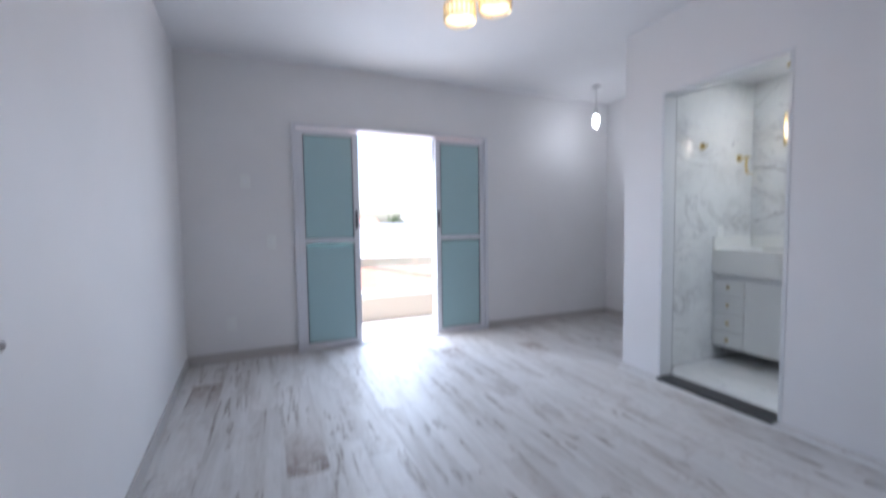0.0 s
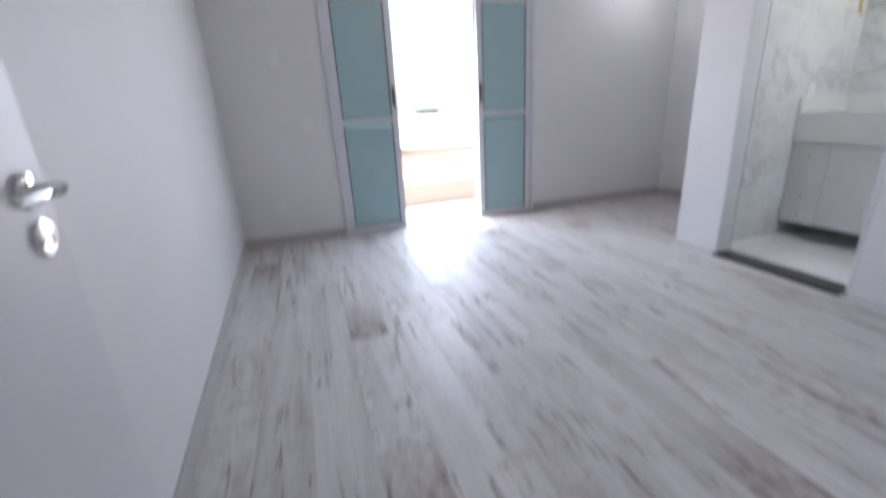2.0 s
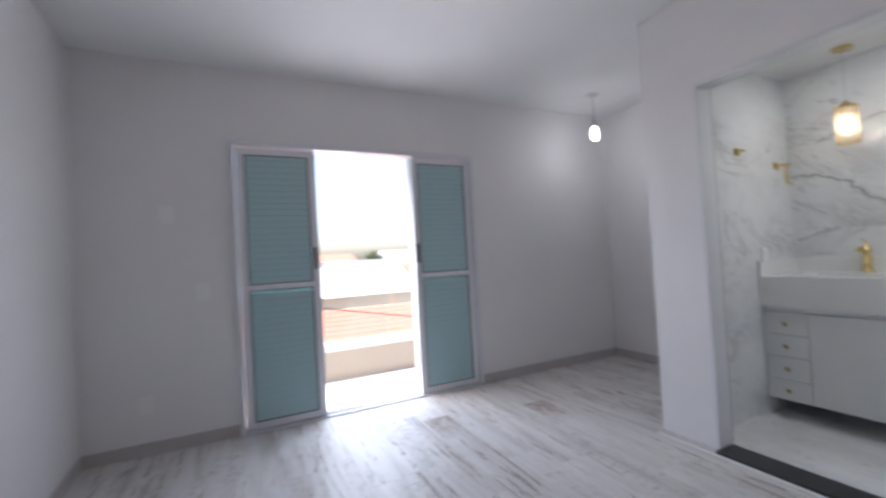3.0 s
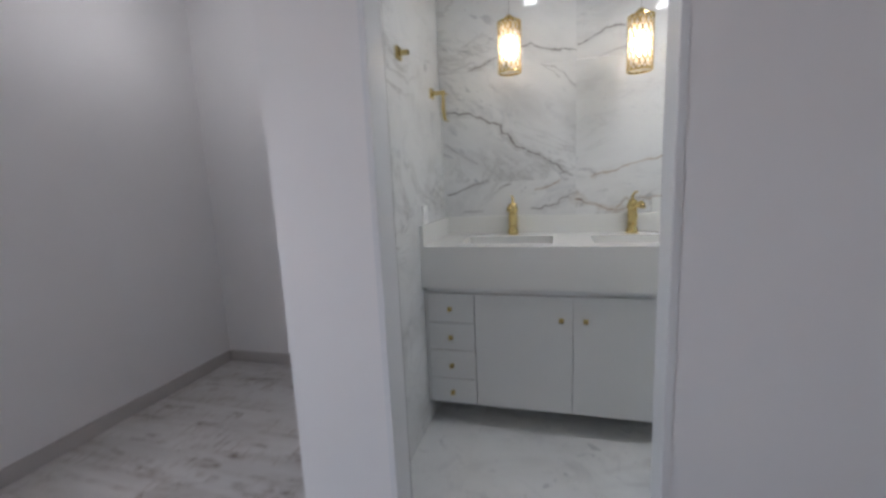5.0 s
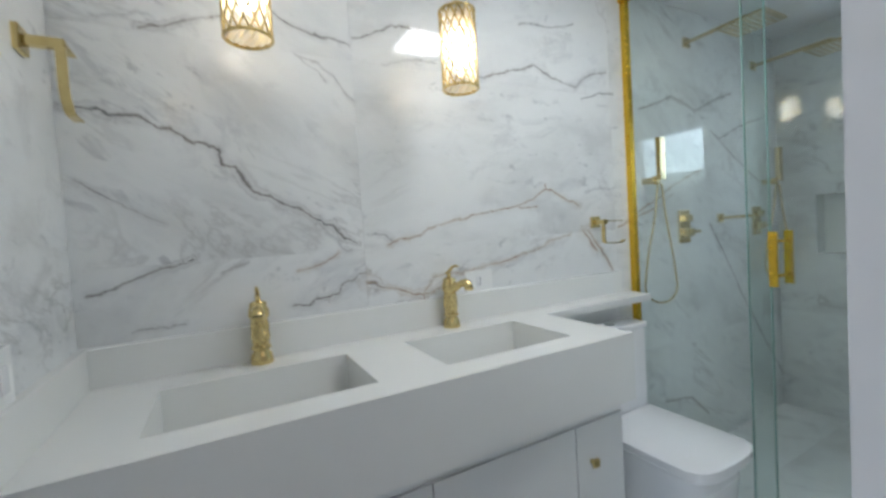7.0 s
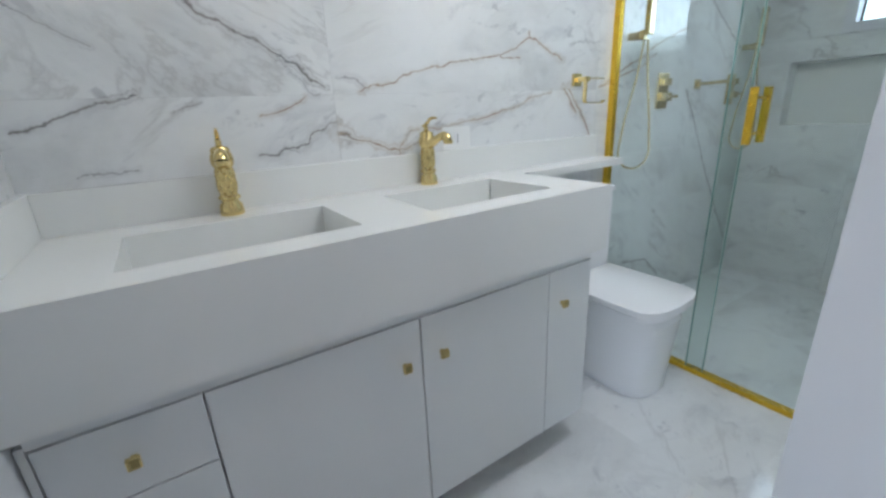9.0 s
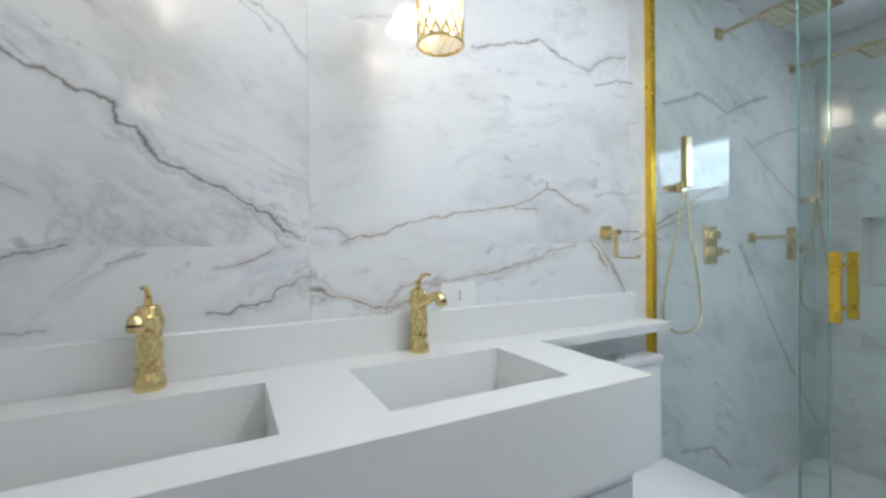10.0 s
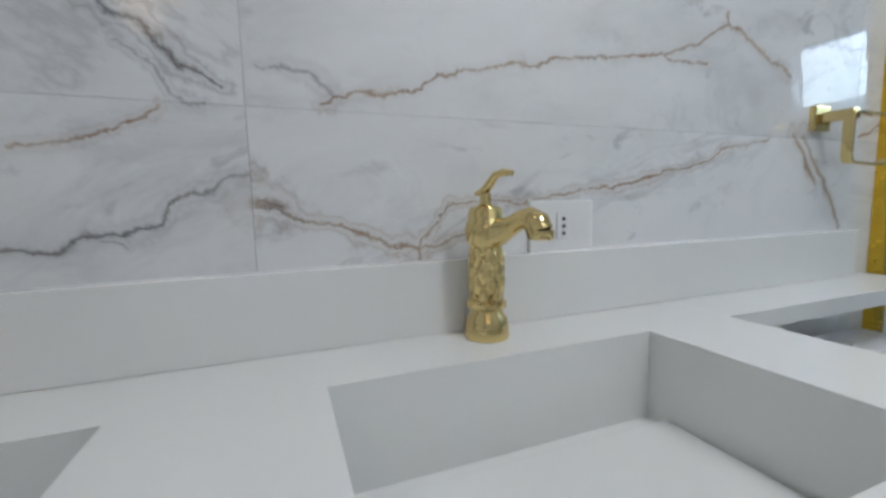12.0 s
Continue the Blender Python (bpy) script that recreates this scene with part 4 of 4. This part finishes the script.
def faucet(x, y, spout_turn):
    f = empty("faucet", (x, y, CT), "polished gold ornate basin faucet with embossed body", "faucet", "basin faucets")
    f.rotation_euler = (0, 0, radians(spout_turn))
    part("base", lathe(bmesh.new(), [(0.0, 0), (0.029, 0), (0.030, 0.004), (0.029, 0.012), (0.0285, 0.016), (0.027, 0.026), (0.021, 0.034), (0.0205, 0.038), (0.026, 0.041), (0.0265, 0.047), (0.022, 0.051), (0.0, 0.051)]), GOLD, f, smooth=True)
    # embossed barrel: diamond relief
    rings = [(0.0205 + 0.0032 * math.sin(math.pi * k / 44), 0.050 + 0.072 * k / 44) for k in range(45)]

    def relief(a, z):
        return 0.0010 - 0.0030 * (math.exp(-(math.sin(3 * a + z * 88) / 0.38) ** 2) + math.exp(-(math.sin(3 * a - z * 88) / 0.38) ** 2))
    part("barrel", lathe(bmesh.new(), rings, 72, wave=relief), GOLD, f, "barrel with embossed diamonds", smooth=True)
    part("head", lathe(bmesh.new(), [(0.0, 0.121), (0.022, 0.121), (0.026, 0.128), (0.0275, 0.140), (0.025, 0.152), (0.0225, 0.155), (0.0225, 0.164), (0.019, 0.170), (0.0075, 0.174), (0.007, 0.188), (0.0, 0.188)]), GOLD, f, smooth=True)
    sp = tube(bmesh.new(), [(-0.008, 0, 0.136), (-0.024, 0, 0.139), (-0.040, 0, 0.146), (-0.055, 0, 0.154), (-0.068, 0, 0.156), (-0.078, 0, 0.150), (-0.082, 0, 0.141)], [0.021, 0.017, 0.0125, 0.012, 0.0145, 0.016, 0.0155], 16)
    spout = part("spout", sp, GOLD, f, smooth=True)
    part("aerator", lathe(bmesh.new(), [(0.0, 0.132), (0.0135, 0.132), (0.0155, 0.135), (0.0155, 0.143), (0.0, 0.143)], 20, (-0.083, 0, 0)), GOLD, spout, smooth=True)
    lv = tube(bmesh.new(), [(0.016, 0, 0.187), (0.002, 0, 0.190), (-0.008, 0, 0.199), (-0.017, 0, 0.209), (-0.030, 0, 0.212), (-0.043, 0, 0.210)], [0.003, 0.006, 0.006, 0.005, 0.0048, 0.0035], 10)
    part("lever", lv, GOLD, f, "curled lever", smooth=True)
    return f


faucet(4.765, 2.36, -6)
faucet(4.765, 1.755, 22)
plate("outlet", (BX, 1.60, 1.058), 0.115, 0.078, "white three-pin wall outlet over the backsplash", 'x', 3)


# ---- pendants ----
def pendant(y, up=0.0):
    p = empty("pendant_lamp", (4.59, y, BATHCEIL + up), "gold pendant lamp with a glowing honeycomb crystal shade", "pendant lamp", "vanity pendants")
    part("canopy", lathe(bmesh.new(), [(0.0, 0), (0.05, 0), (0.05, -0.015), (0.04, -0.022), (0.0, -0.022)], 28, (0, 0, -up)), GOLD, p, smooth=True)
    part("cord", tube(bmesh.new(), [(0, 0, -0.02 - up), (0, 0, -0.455)], 0.002, 6), CORD, p)
    part("cap", lathe(bmesh.new(), [(0.0, -0.44), (0.012, -0.442), (0.03, -0.462), (0.036, -0.475), (0.0, -0.475)]), GOLD, p, smooth=True)
    part("socket", lathe(bmesh.new(), [(0.0, -0.475), (0.016, -0.475), (0.016, -0.535), (0.0, -0.535)]), GOLD, p, smooth=True)
    part("lamp", lathe(bmesh.new(), [(0.0, -0.535), (0.013, -0.537), (0.022, -0.565), (0.026, -0.595), (0.022, -0.622), (0.012, -0.635), (0.0, -0.638)]), PENDLIGHT, p, "glowing bulb", smooth=True)
    # honeycomb: crossing helical ribs over a faceted glass sleeve
    bm = bmesh.new()
    for s in (-1, 1):
        for k in range(14):
            a0 = 2 * math.pi * k / 14
            tube(bm, [(0.053 * math.cos(a0 + s * 1.8 * i / 16), 0.053 * math.sin(a0 + s * 1.8 * i / 16), -0.475 - 0.225 * i / 16) for i in range(17)], 0.0024, 5, False)
    for z in (-0.475, -0.70):
        tube(bm, [(0.053 * math.cos(2 * math.pi * i / 36), 0.053 * math.sin(2 * math.pi * i / 36), z) for i in range(37)], 0.004, 6)
    part("lattice", bm, GOLD, p, "gold honeycomb lattice", smooth=True)
    sleeve = bmesh.new()
    n = 28
    loops = []
    for j in range(17):
        z = -0.477 - 0.22 * j / 16
        loops.append([sleeve.verts.new(((0.046 + 0.005 * ((i + j) % 2)) * math.cos(2 * math.pi * i / n), (0.046 + 0.005 * ((i + j) % 2)) * math.sin(2 * math.pi * i / n), z)) for i in range(n)])
    for a, b in zip(loops, loops[1:]):
        for i in range(n):
            sleeve.faces.new((a[i], a[(i + 1) % n], b[(i + 1) % n], b[i]))
    sh = part("shade", sleeve, SHADEGLASS, p, "faceted clear crystal sleeve")
    sh.visible_shadow = False
    return p


# crystal beads: half of the light passes straight through, the rest is scattered
SHADEGLASS = clear_glass("shade_glass", (1.0, 0.97, 0.90), 0.05)
shade_nodes = SHADEGLASS.node_tree.nodes
shade_mix, shade_glow = shade_nodes.new("ShaderNodeMixShader"), shade_nodes.new("ShaderNodeBsdfTranslucent")
shade_glow.inputs[0].default_value = (1.0, 0.96, 0.88, 1)
shade_mix.inputs[0].default_value = 0.55
link(SHADEGLASS, shade_nodes["Mix Shader"].outputs[0], shade_mix.inputs[1])
link(SHADEGLASS, shade_glow.outputs[0], shade_mix.inputs[2])
link(SHADEGLASS, shade_mix.outputs[0], shade_nodes["Material Output"].inputs[0])
pendant(2.345, 0.108)
pendant(1.77, 0.054)

panel = empty("ceiling_light", (4.03, 1.36, BATHCEIL), "square white ceiling light panel switched on", "ceiling light")
part("frame", made((-0.15, -0.15, -0.01, 0.15, -0.135, 0), (-0.15, 0.135, -0.01, 0.15, 0.15, 0), (-0.15, -0.135, -0.01, -0.135, 0.135, 0), (0.135, -0.135, -0.01, 0.15, 0.135, 0)), PLASTIC, panel)
part("diffuser", made((-0.135, -0.135, -0.006, 0.135, 0.135, -0.001)), LED, panel)
dl = empty("downlight", (4.34, 2.28, BATHCEIL), "small round white downlight switched on", "downlight")
part("trim", lathe(bmesh.new(), [(0.03, -0.001), (0.055, -0.001), (0.055, -0.008), (0.04, -0.010), (0.032, -0.004)]), PLASTIC, dl, smooth=True)
part("diffuser", lathe(bmesh.new(), [(0.0, -0.003), (0.038, -0.003), (0.038, -0.006), (0.0, -0.006)]), LED, dl, smooth=True)


# ---- hooks and paper holder ----
def robe_hook(x, z):
    h = empty("robe_hook", (x, BY1, z), "gold robe hook on the marble side wall", "hook", "robe hooks")
    part("rose", made((-0.025, -0.012, -0.025, 0.025, 0, 0.025), bevel=0.003), GOLD, h)
    part("arm", made((-0.009, -0.05, -0.009, 0.009, -0.012, 0.009), bevel=0.003), GOLD, h)
    return h


robe_hook(4.17, 1.75)
def ribbon(corners, half, thick, across):
    """A flat metal band bent through corners in a plane; across: the axis of its width."""
    way = []
    for i, c in enumerate(corners):
        if i in (0, len(corners) - 1):
            way.append(Vector(c))
            continue
        a, b, d = Vector(corners[i - 1]), Vector(c), Vector(corners[i + 1])
        r = min(0.018, (a - b).length * 0.45, (d - b).length * 0.45)
        p, q = b + (a - b).normalized() * r, b + (d - b).normalized() * r
        way += [p * (1 - u) ** 2 + b * 2 * u * (1 - u) + q * u * u for u in (0, 0.25, 0.5, 0.75, 1)]
    bm = bmesh.new()
    side = Vector(across)
    loops = []
    for i, p in enumerate(way):
        d = (way[min(i + 1, len(way) - 1)] - way[max(i - 1, 0)]).normalized()
        up = d.cross(side) * thick
        loops.append([bm.verts.new(p + o) for o in (side * half + up, side * half - up, -side * half - up, -side * half + up)])
    for a, b in zip(loops, loops[1:]):
        for k in range(4):
            bm.faces.new((a[k], a[(k + 1) % 4], b[(k + 1) % 4], b[k]))
    bm.faces.new(loops[0])
    bm.faces.new(loops[-1][::-1])
    return bm


tr = empty("towel_ring", (4.635, BY1, 1.678), "gold square towel ring on the marble side wall", "towel ring")
part("rose", made((-0.025, -0.012, -0.025, 0.025, 0, 0.025), bevel=0.003), GOLD, tr)
part("arm", made((-0.010, -0.075, -0.010, 0.010, -0.012, 0.010), bevel=0.003), GOLD, tr)
part("ring", ribbon([(0.06, -0.068, 0), (-0.01, -0.068, 0), (-0.012, -0.068, -0.10), (0.012, -0.068, -0.135), (0.075, -0.068, -0.135)], 0.009, 0.002, (0, 1, 0)), GOLD, tr)
ph = empty("paper_holder", (BX, 0.97, 1.25), "gold toilet paper holder on the marble wall", "paper holder")
part("rose", made((-0.012, -0.025, -0.025, 0, 0.025, 0.025), bevel=0.003), GOLD, ph)
part("arm", made((-0.065, -0.012, -0.010, -0.012, 0.012, 0.010), bevel=0.003), GOLD, ph)
part("bar", ribbon([(-0.06, -0.10, 0.002), (-0.06, 0.012, 0.002), (-0.06, 0.014, -0.092), (-0.06, -0.095, -0.096), (-0.06, -0.115, -0.085)], 0.009, 0.002, (1, 0, 0)), GOLD, ph)
plate("side_outlet", (4.415, BY1, 1.062), 0.075, 0.10, "white wall outlet over the side splash", 'y')


# ---- toilet ----
def rounded(bm, x0, x1, yc, half, z0, z1, r_front, taper=0.0, n=10):
    """A block along x with a rounded nose at x0."""
    loops = []
    for z, k in ((z0, 1 - taper), (z0 + (z1 - z0) * 0.1, 1 - taper * 0.6), (z1 - (z1 - z0) * 0.12, 1.0), (z1, 0.97)):
        pts = []
        hw = half * k
        xr = x1 - (x1 - x0) * (0.985 if z == z1 else 1.0) * (1 - taper * 0.25 if k < 1 else 1)
        for i in range(n + 1):
            a = math.pi / 2 + math.pi * i / n
            c, s = math.cos(a), math.sin(a)
            ex = 0.62
            pts.append((xr + r_front + r_front * (abs(c) ** ex) * (-1 if c < 0 else 1) * 1.0, yc + hw * (abs(s) ** ex) * (1 if s > 0 else -1), z))
        pts.append((x1, yc - hw, z))
        pts.append((x1, yc + hw, z))
        loops.append([bm.verts.new(p) for p in pts])
    m = len(loops[0])
    for a, b in zip(loops, loops[1:]):
        for i in range(m):
            bm.faces.new((a[i], a[(i + 1) % m], b[(i + 1) % m], b[i]))
    bm.faces.new(loops[0][::-1])
    bm.faces.new(loops[-1])
    return bm


wc = empty("toilet", (4.54, 0.985, 0), "white ceramic toilet with a closed lid beside the shower glass", "toilet")
part("bowl", rounded(bmesh.new(), -0.25, 0.26, 0, 0.158, 0, 0.37, 0.15, 0.20), CERAMIC, wc, smooth=True)
part("seat", rounded(bmesh.new(), -0.268, 0.16, 0, 0.174, 0.374, 0.390, 0.14), CERAMIC, wc, smooth=True)
part("lid", rounded(bmesh.new(), -0.28, 0.16, 0, 0.183, 0.397, 0.425, 0.12), CERAMIC, wc, smooth=True)
part("cistern", made((0.165, -0.175, 0.376, 0.262, 0.175, 0.775), bevel=0.015), CERAMIC, wc, smooth=True)
part("cistern_lid", made((0.158, -0.18, 0.776, 0.262, 0.18, 0.80), bevel=0.006), CERAMIC, wc, smooth=True)
part("flush_button", lathe(bmesh.new(), [(0.0, 0.80), (0.022, 0.80), (0.022, 0.805), (0.0, 0.806)], 20, (0.21, 0, 0)), CHROME, wc, smooth=True)

# ---- shower ----
sc = empty("shower_screen", (4.2, GY, 0), "clear glass shower screen with gold profiles", "shower screen")
part("wall_profile", local(sc, [(BX - 0.028, GY - 0.014, 0.025, BX, GY + 0.014, 2.25)], 0.002), GOLDBAR, sc, "gold wall profile")
part("floor_rail", local(sc, [(PART1 + 0.002, GY - 0.016, 0, BX - 0.001, GY + 0.016, 0.024)], 0.003), GOLDBAR, sc, "gold floor rail")
fixed = part("fixed_pane", local(sc, [(4.26, GY - 0.004, 0.024, BX - 0.028, GY + 0.004, 2.25)]), GLASS, sc)
slide = part("sliding_pane", local(sc, [(PART1 + 0.01, GY + 0.014, 0.03, 4.32, GY + 0.022, 2.25)]), GLASS, sc)
for g in (fixed, slide):
    g.visible_shadow = False
part("pane_edge", local(sc, [(4.257, GY - 0.004, 0.024, 4.26, GY + 0.004, 2.25)]), GLASSEDGE, fixed)
part("pane_edge", local(sc, [(4.32, GY + 0.014, 0.03, 4.323, GY + 0.022, 2.25)]), GLASSEDGE, slide)
part("top_rail", local(sc, [(PART1 + 0.002, GY - 0.012, 2.25, BX, GY + 0.026, 2.28)], 0.003), GOLDBAR, sc, "gold top rail")
part("handle", local(sc, [(4.215, GY + 0.05, 0.99, 4.24, GY + 0.062, 1.18), (4.222, GY + 0.022, 1.02, 4.232, GY + 0.05, 1.03), (4.222, GY + 0.022, 1.14, 4.232, GY + 0.05, 1.15)], 0.002), GOLDBAR, slide, "flat gold pull")
part("handle", local(sc, [(4.215, GY - 0.062, 0.99, 4.24, GY - 0.050, 1.18), (4.222, GY - 0.050, 1.02, 4.232, GY + 0.014, 1.03), (4.222, GY - 0.050, 1.14, 4.232, GY + 0.014, 1.15)], 0.002), GOLDBAR, slide, "flat gold pull")


def hand_shower(y, group="shower sets"):
    h = empty("hand_shower", (BX, y, 1.43), "champagne gold hand shower on its wall holder", "hand shower", group)
    part("holder", made((-0.06, -0.02, -0.015, 0, 0.02, 0.015), (-0.075, -0.012, -0.02, -0.05, 0.012, 0.02), bevel=0.003), CHAMPAGNE, h)
    part("wand", made((-0.09, -0.034, 0.0, -0.066, 0.006, 0.20), bevel=0.004), CHAMPAGNE, h)
    pts = [(-0.068, 0.000, -0.02), (-0.056, 0.012, -0.17), (-0.036, 0.048, -0.36)]
    for i in range(13):
        a = math.pi * i / 12
        pts.append((-0.068 + 0.040 * math.cos(a), 0.004 + 0.062 * math.cos(a), -0.50 - 0.082 * math.sin(a)))
    pts += [(-0.104, -0.042, -0.36), (-0.088, -0.020, -0.17), (-0.078, -0.012, -0.02)]
    part("hose", tube(bmesh.new(), pts, 0.0055, 8), CHAMPAGNE, h, "flexible metal hose", smooth=True)
    return h


def mixer(y):
    m = empty("shower_mixer", (BX, y, 1.20), "champagne gold square shower mixer plate with two levers", "shower mixer", "shower sets")
    part("plate", made((-0.01, -0.045, -0.085, 0, 0.045, 0.085), bevel=0.003), CHAMPAGNE, m)
    part("diverter", made((-0.04, -0.02, 0.025, -0.01, 0.02, 0.06), bevel=0.004), CHAMPAGNE, m)
    part("lever", made((-0.045, -0.025, -0.05, -0.01, 0.025, -0.01), (-0.06, -0.055, -0.036, -0.045, 0.02, -0.022), bevel=0.004), CHAMPAGNE, m)


hand_shower(0.61)
mixer(0.31)
hand_shower(-0.52)
mixer(-0.42)
spout = empty("wall_spout", (BX, -0.03, 1.23), "champagne gold wall spout projecting from the marble", "spout")
part("rose", made((-0.012, -0.025, -0.025, 0, 0.025, 0.025), bevel=0.003), CHAMPAGNE, spout)
part("pipe", tube(bmesh.new(), [(-0.012, 0, 0), (-0.17, 0, 0.004)], 0.010, 12), CHAMPAGNE, spout, smooth=True)


def rain_shower(y, z, reach):
    arm = empty("rain_shower", (BX, y, z), "champagne gold overhead shower arm with a square head", "shower head", "shower sets")
    part("rose", made((-0.012, -0.025, -0.025, 0, 0.025, 0.025), bevel=0.003), CHAMPAGNE, arm)
    part("pipe", tube(bmesh.new(), [(-0.012, 0, 0), (-reach + 0.02, 0, 0.004), (-reach + 0.005, 0, -0.003), (-reach, 0, -0.03)], 0.010, 12), CHAMPAGNE, arm, smooth=True)
    head = part("head", made((-reach - 0.10, -0.10, -0.042, -reach + 0.10, 0.10, -0.03), bevel=0.003), CHAMPAGNE, arm)
    nozzle = finish("nozzle", lathe(bmesh.new(), [(0.0, -0.045), (0.004, -0.045), (0.005, -0.042), (0.0, -0.042)], 8), STONE)
    for i in range(7):
        for k in range(7):
            ob = new("nozzle", nozzle)
            ob.parent = head
            ob.location = (-reach - 0.075 + i * 0.025, -0.075 + k * 0.025, 0)


rain_shower(0.236, 2.15, 0.30)
rain_shower(-0.43, 2.12, 0.38)

win = empty("window_1", (WX0, BY0 - 0.06, WZ0), "white aluminium bathroom window with bright frosted glass", "window", kind="structure")
fw = 0.05
part("window_frame", local(win, [(WX0, BY0 - 0.10, WZ0, WX1, BY0 + 0.012, WZ0 + fw), (WX0, BY0 - 0.10, WZ1 - fw, WX1, BY0 + 0.012, WZ1), (WX0, BY0 - 0.10, WZ0 + fw, WX0 + fw, BY0 + 0.012, WZ1 - fw), (WX1 - fw, BY0 - 0.10, WZ0 + fw, WX1, BY0 + 0.012, WZ1 - fw)], 0.003), ALU, win)
part("gasket", local(win, [(WX0 + fw, BY0 - 0.07, WZ0 + fw, WX1 - fw, BY0 - 0.06, WZ0 + fw + 0.008), (WX1 - fw - 0.008, BY0 - 0.07, WZ0 + fw + 0.008, WX1 - fw, BY0 - 0.06, WZ1 - fw)]), BLACK, win)
pane = part("pane", local(win, [(WX0 + fw, BY0 - 0.072, WZ0 + fw, WX1 - fw, BY0 - 0.068, WZ1 - fw)]), RAILGLASS, win)
pane.visible_shadow = False
part("latch", local(win, [(WX0 + 0.22, BY0 + 0.012, WZ0 + 0.03, WX0 + 0.26, BY0 + 0.03, WZ0 + 0.06)], 0.004), BLACK, win, "small dark latch")

# ---- tiles and planks ----
piece_meshes = {}


def piece(parent, name, lo, hi, material, gap=0.0008, origin=True):
    """A tile or plank; alike ones share a mesh. origin False keeps world coordinates for a pattern that runs across."""
    size = tuple(round(h - l, 3) for l, h in zip(lo, hi))
    if origin:
        key = (name, size, material.name)
        if key not in piece_meshes:
            piece_meshes[key] = finish(name, made((0, 0, 0, *size), bevel=0.0006 if name == "plank" else 0.0003), material)
        ob = new(name, piece_meshes[key])
        ob.location = Vector(lo) - parent.location
    else:
        ob = new(name, finish(name, made((*lo, *hi), bevel=0.0003), material))
    ob.parent = parent
    return ob


def cuts(a, b, first, step):
    c = [a]
    x = first
    while x <= a + 0.02:
        x += step
    while x < b - 0.02:
        c.append(x)
        x += step
    c.append(b)
    return list(zip(c, c[1:]))


G = 0.00025
ZROWS = cuts(0.0, BATHCEIL, 0.011, 0.60)
for z0, z1 in ZROWS:
    for y0, y1 in cuts(GY, BY1, 0.83, 1.20):
        piece(wall_vanity, "tile", (BX, y0 + G, z0 + G), (BX + 0.011, y1 - G, z1 - G), tile_marble(y0, y1, z0, z1), origin=False)
    for y0, y1 in cuts(BY0, GY, -0.47, 1.20):
        piece(wall_vanity, "tile", (BX, y0 + G, z0 + G), (BX + 0.011, y1 - G, z1 - G), tile_marble(y0, y1, z0, z1), origin=False)
    for x0, x1 in cuts(PART1, BX, 3.72, 1.20):
        piece(wall_hooks, "tile", (x0 + G, BY1, z0 + G), (x1 - G, BY1 + 0.005, z1 - G), MARBLE_SIDE, origin=False)
# window wall tiles, left free over the window and the niche
for x0, x1, z0, z1 in ((PART1, BX, 0.0, NZ0), (PART1, BX, NZ1, WZ0), (PART1, BX, WZ1, BATHCEIL), (PART1, WX0, WZ0, WZ1), (WX1, BX, WZ0, WZ1), (PART1, NX0, NZ0, NZ1), (NX1, BX, NZ0, NZ1)):
    for a0, a1 in cuts(x0, x1, 4.26, 1.2):
        for c0, c1 in cuts(z0, z1, 0.02, 0.60):
            piece(wall_window, "tile", (a0 + G, BY0 - 0.011, c0 + G), (a1 - G, BY0, c1 - G), MARBLE)
for x0, x1 in cuts(PART1 + 0.001, BX, 3.9, 0.60):
    for y0, y1 in cuts(BY0, BY1, 0.1, 1.20):
        piece(bath_floor, "tile", (x0 + G, y0 + G, -0.010), (x1 - G, y1 - G, 0.0), MARBLE_FLOOR)

G = 0.0004
rng = random.Random(7)
PW, PL = 0.1935, 1.15
JOINTS = {2: 1.287, 3: 0.98, 4: 1.30, 6: 1.328, 8: 1.008, 9: 1.023}
col = 0
x = 0.787 - 3 * PW
while x < ALC:
    x0, x1 = max(x, LEFT - 0.06), min(x + PW, ALC)
    if x1 - x0 > 0.01:
        shift = JOINTS[col] - PL if col in JOINTS else rng.uniform(-1.1, 0.0)
        for y0, y1 in cuts(ENTRY0 - 0.02 if x1 < PART0 + 0.01 else STUB, FAR + 0.02, shift, PL):
            xe = x1
            if x0 < PART0 < x1 and y0 < STUB:
                xe = PART0 - 0.045
            pick = rng.random()
            near = col in (4, 9) and abs(y0 - JOINTS[col]) < 0.05
            back = col in (2, 3) and abs(y1 - JOINTS[col]) < 0.05
            worn = pick < 0.05 or near or back
            ob = piece(floor, "plank", (x0 + G, y0 + G, -0.010), (xe - G, y1 - G, 0.0), STAINED if worn else PLANK)
            if back or (pick < 0.04 and not near):
                ob.rotation_euler = (0, 0, math.pi)
                ob.location = ob.location + Vector((xe - x0 - 2 * G, y1 - y0 - 2 * G, 0))
    x += PW
    col += 1
for y0, y1 in ((ENTRY1, DY0), (DY1, STUB)):
    piece(floor, "plank", (PART0 - 0.045 + G, y0, -0.010), (PART0 - 0.0005, y1, 0.0), PLANK)
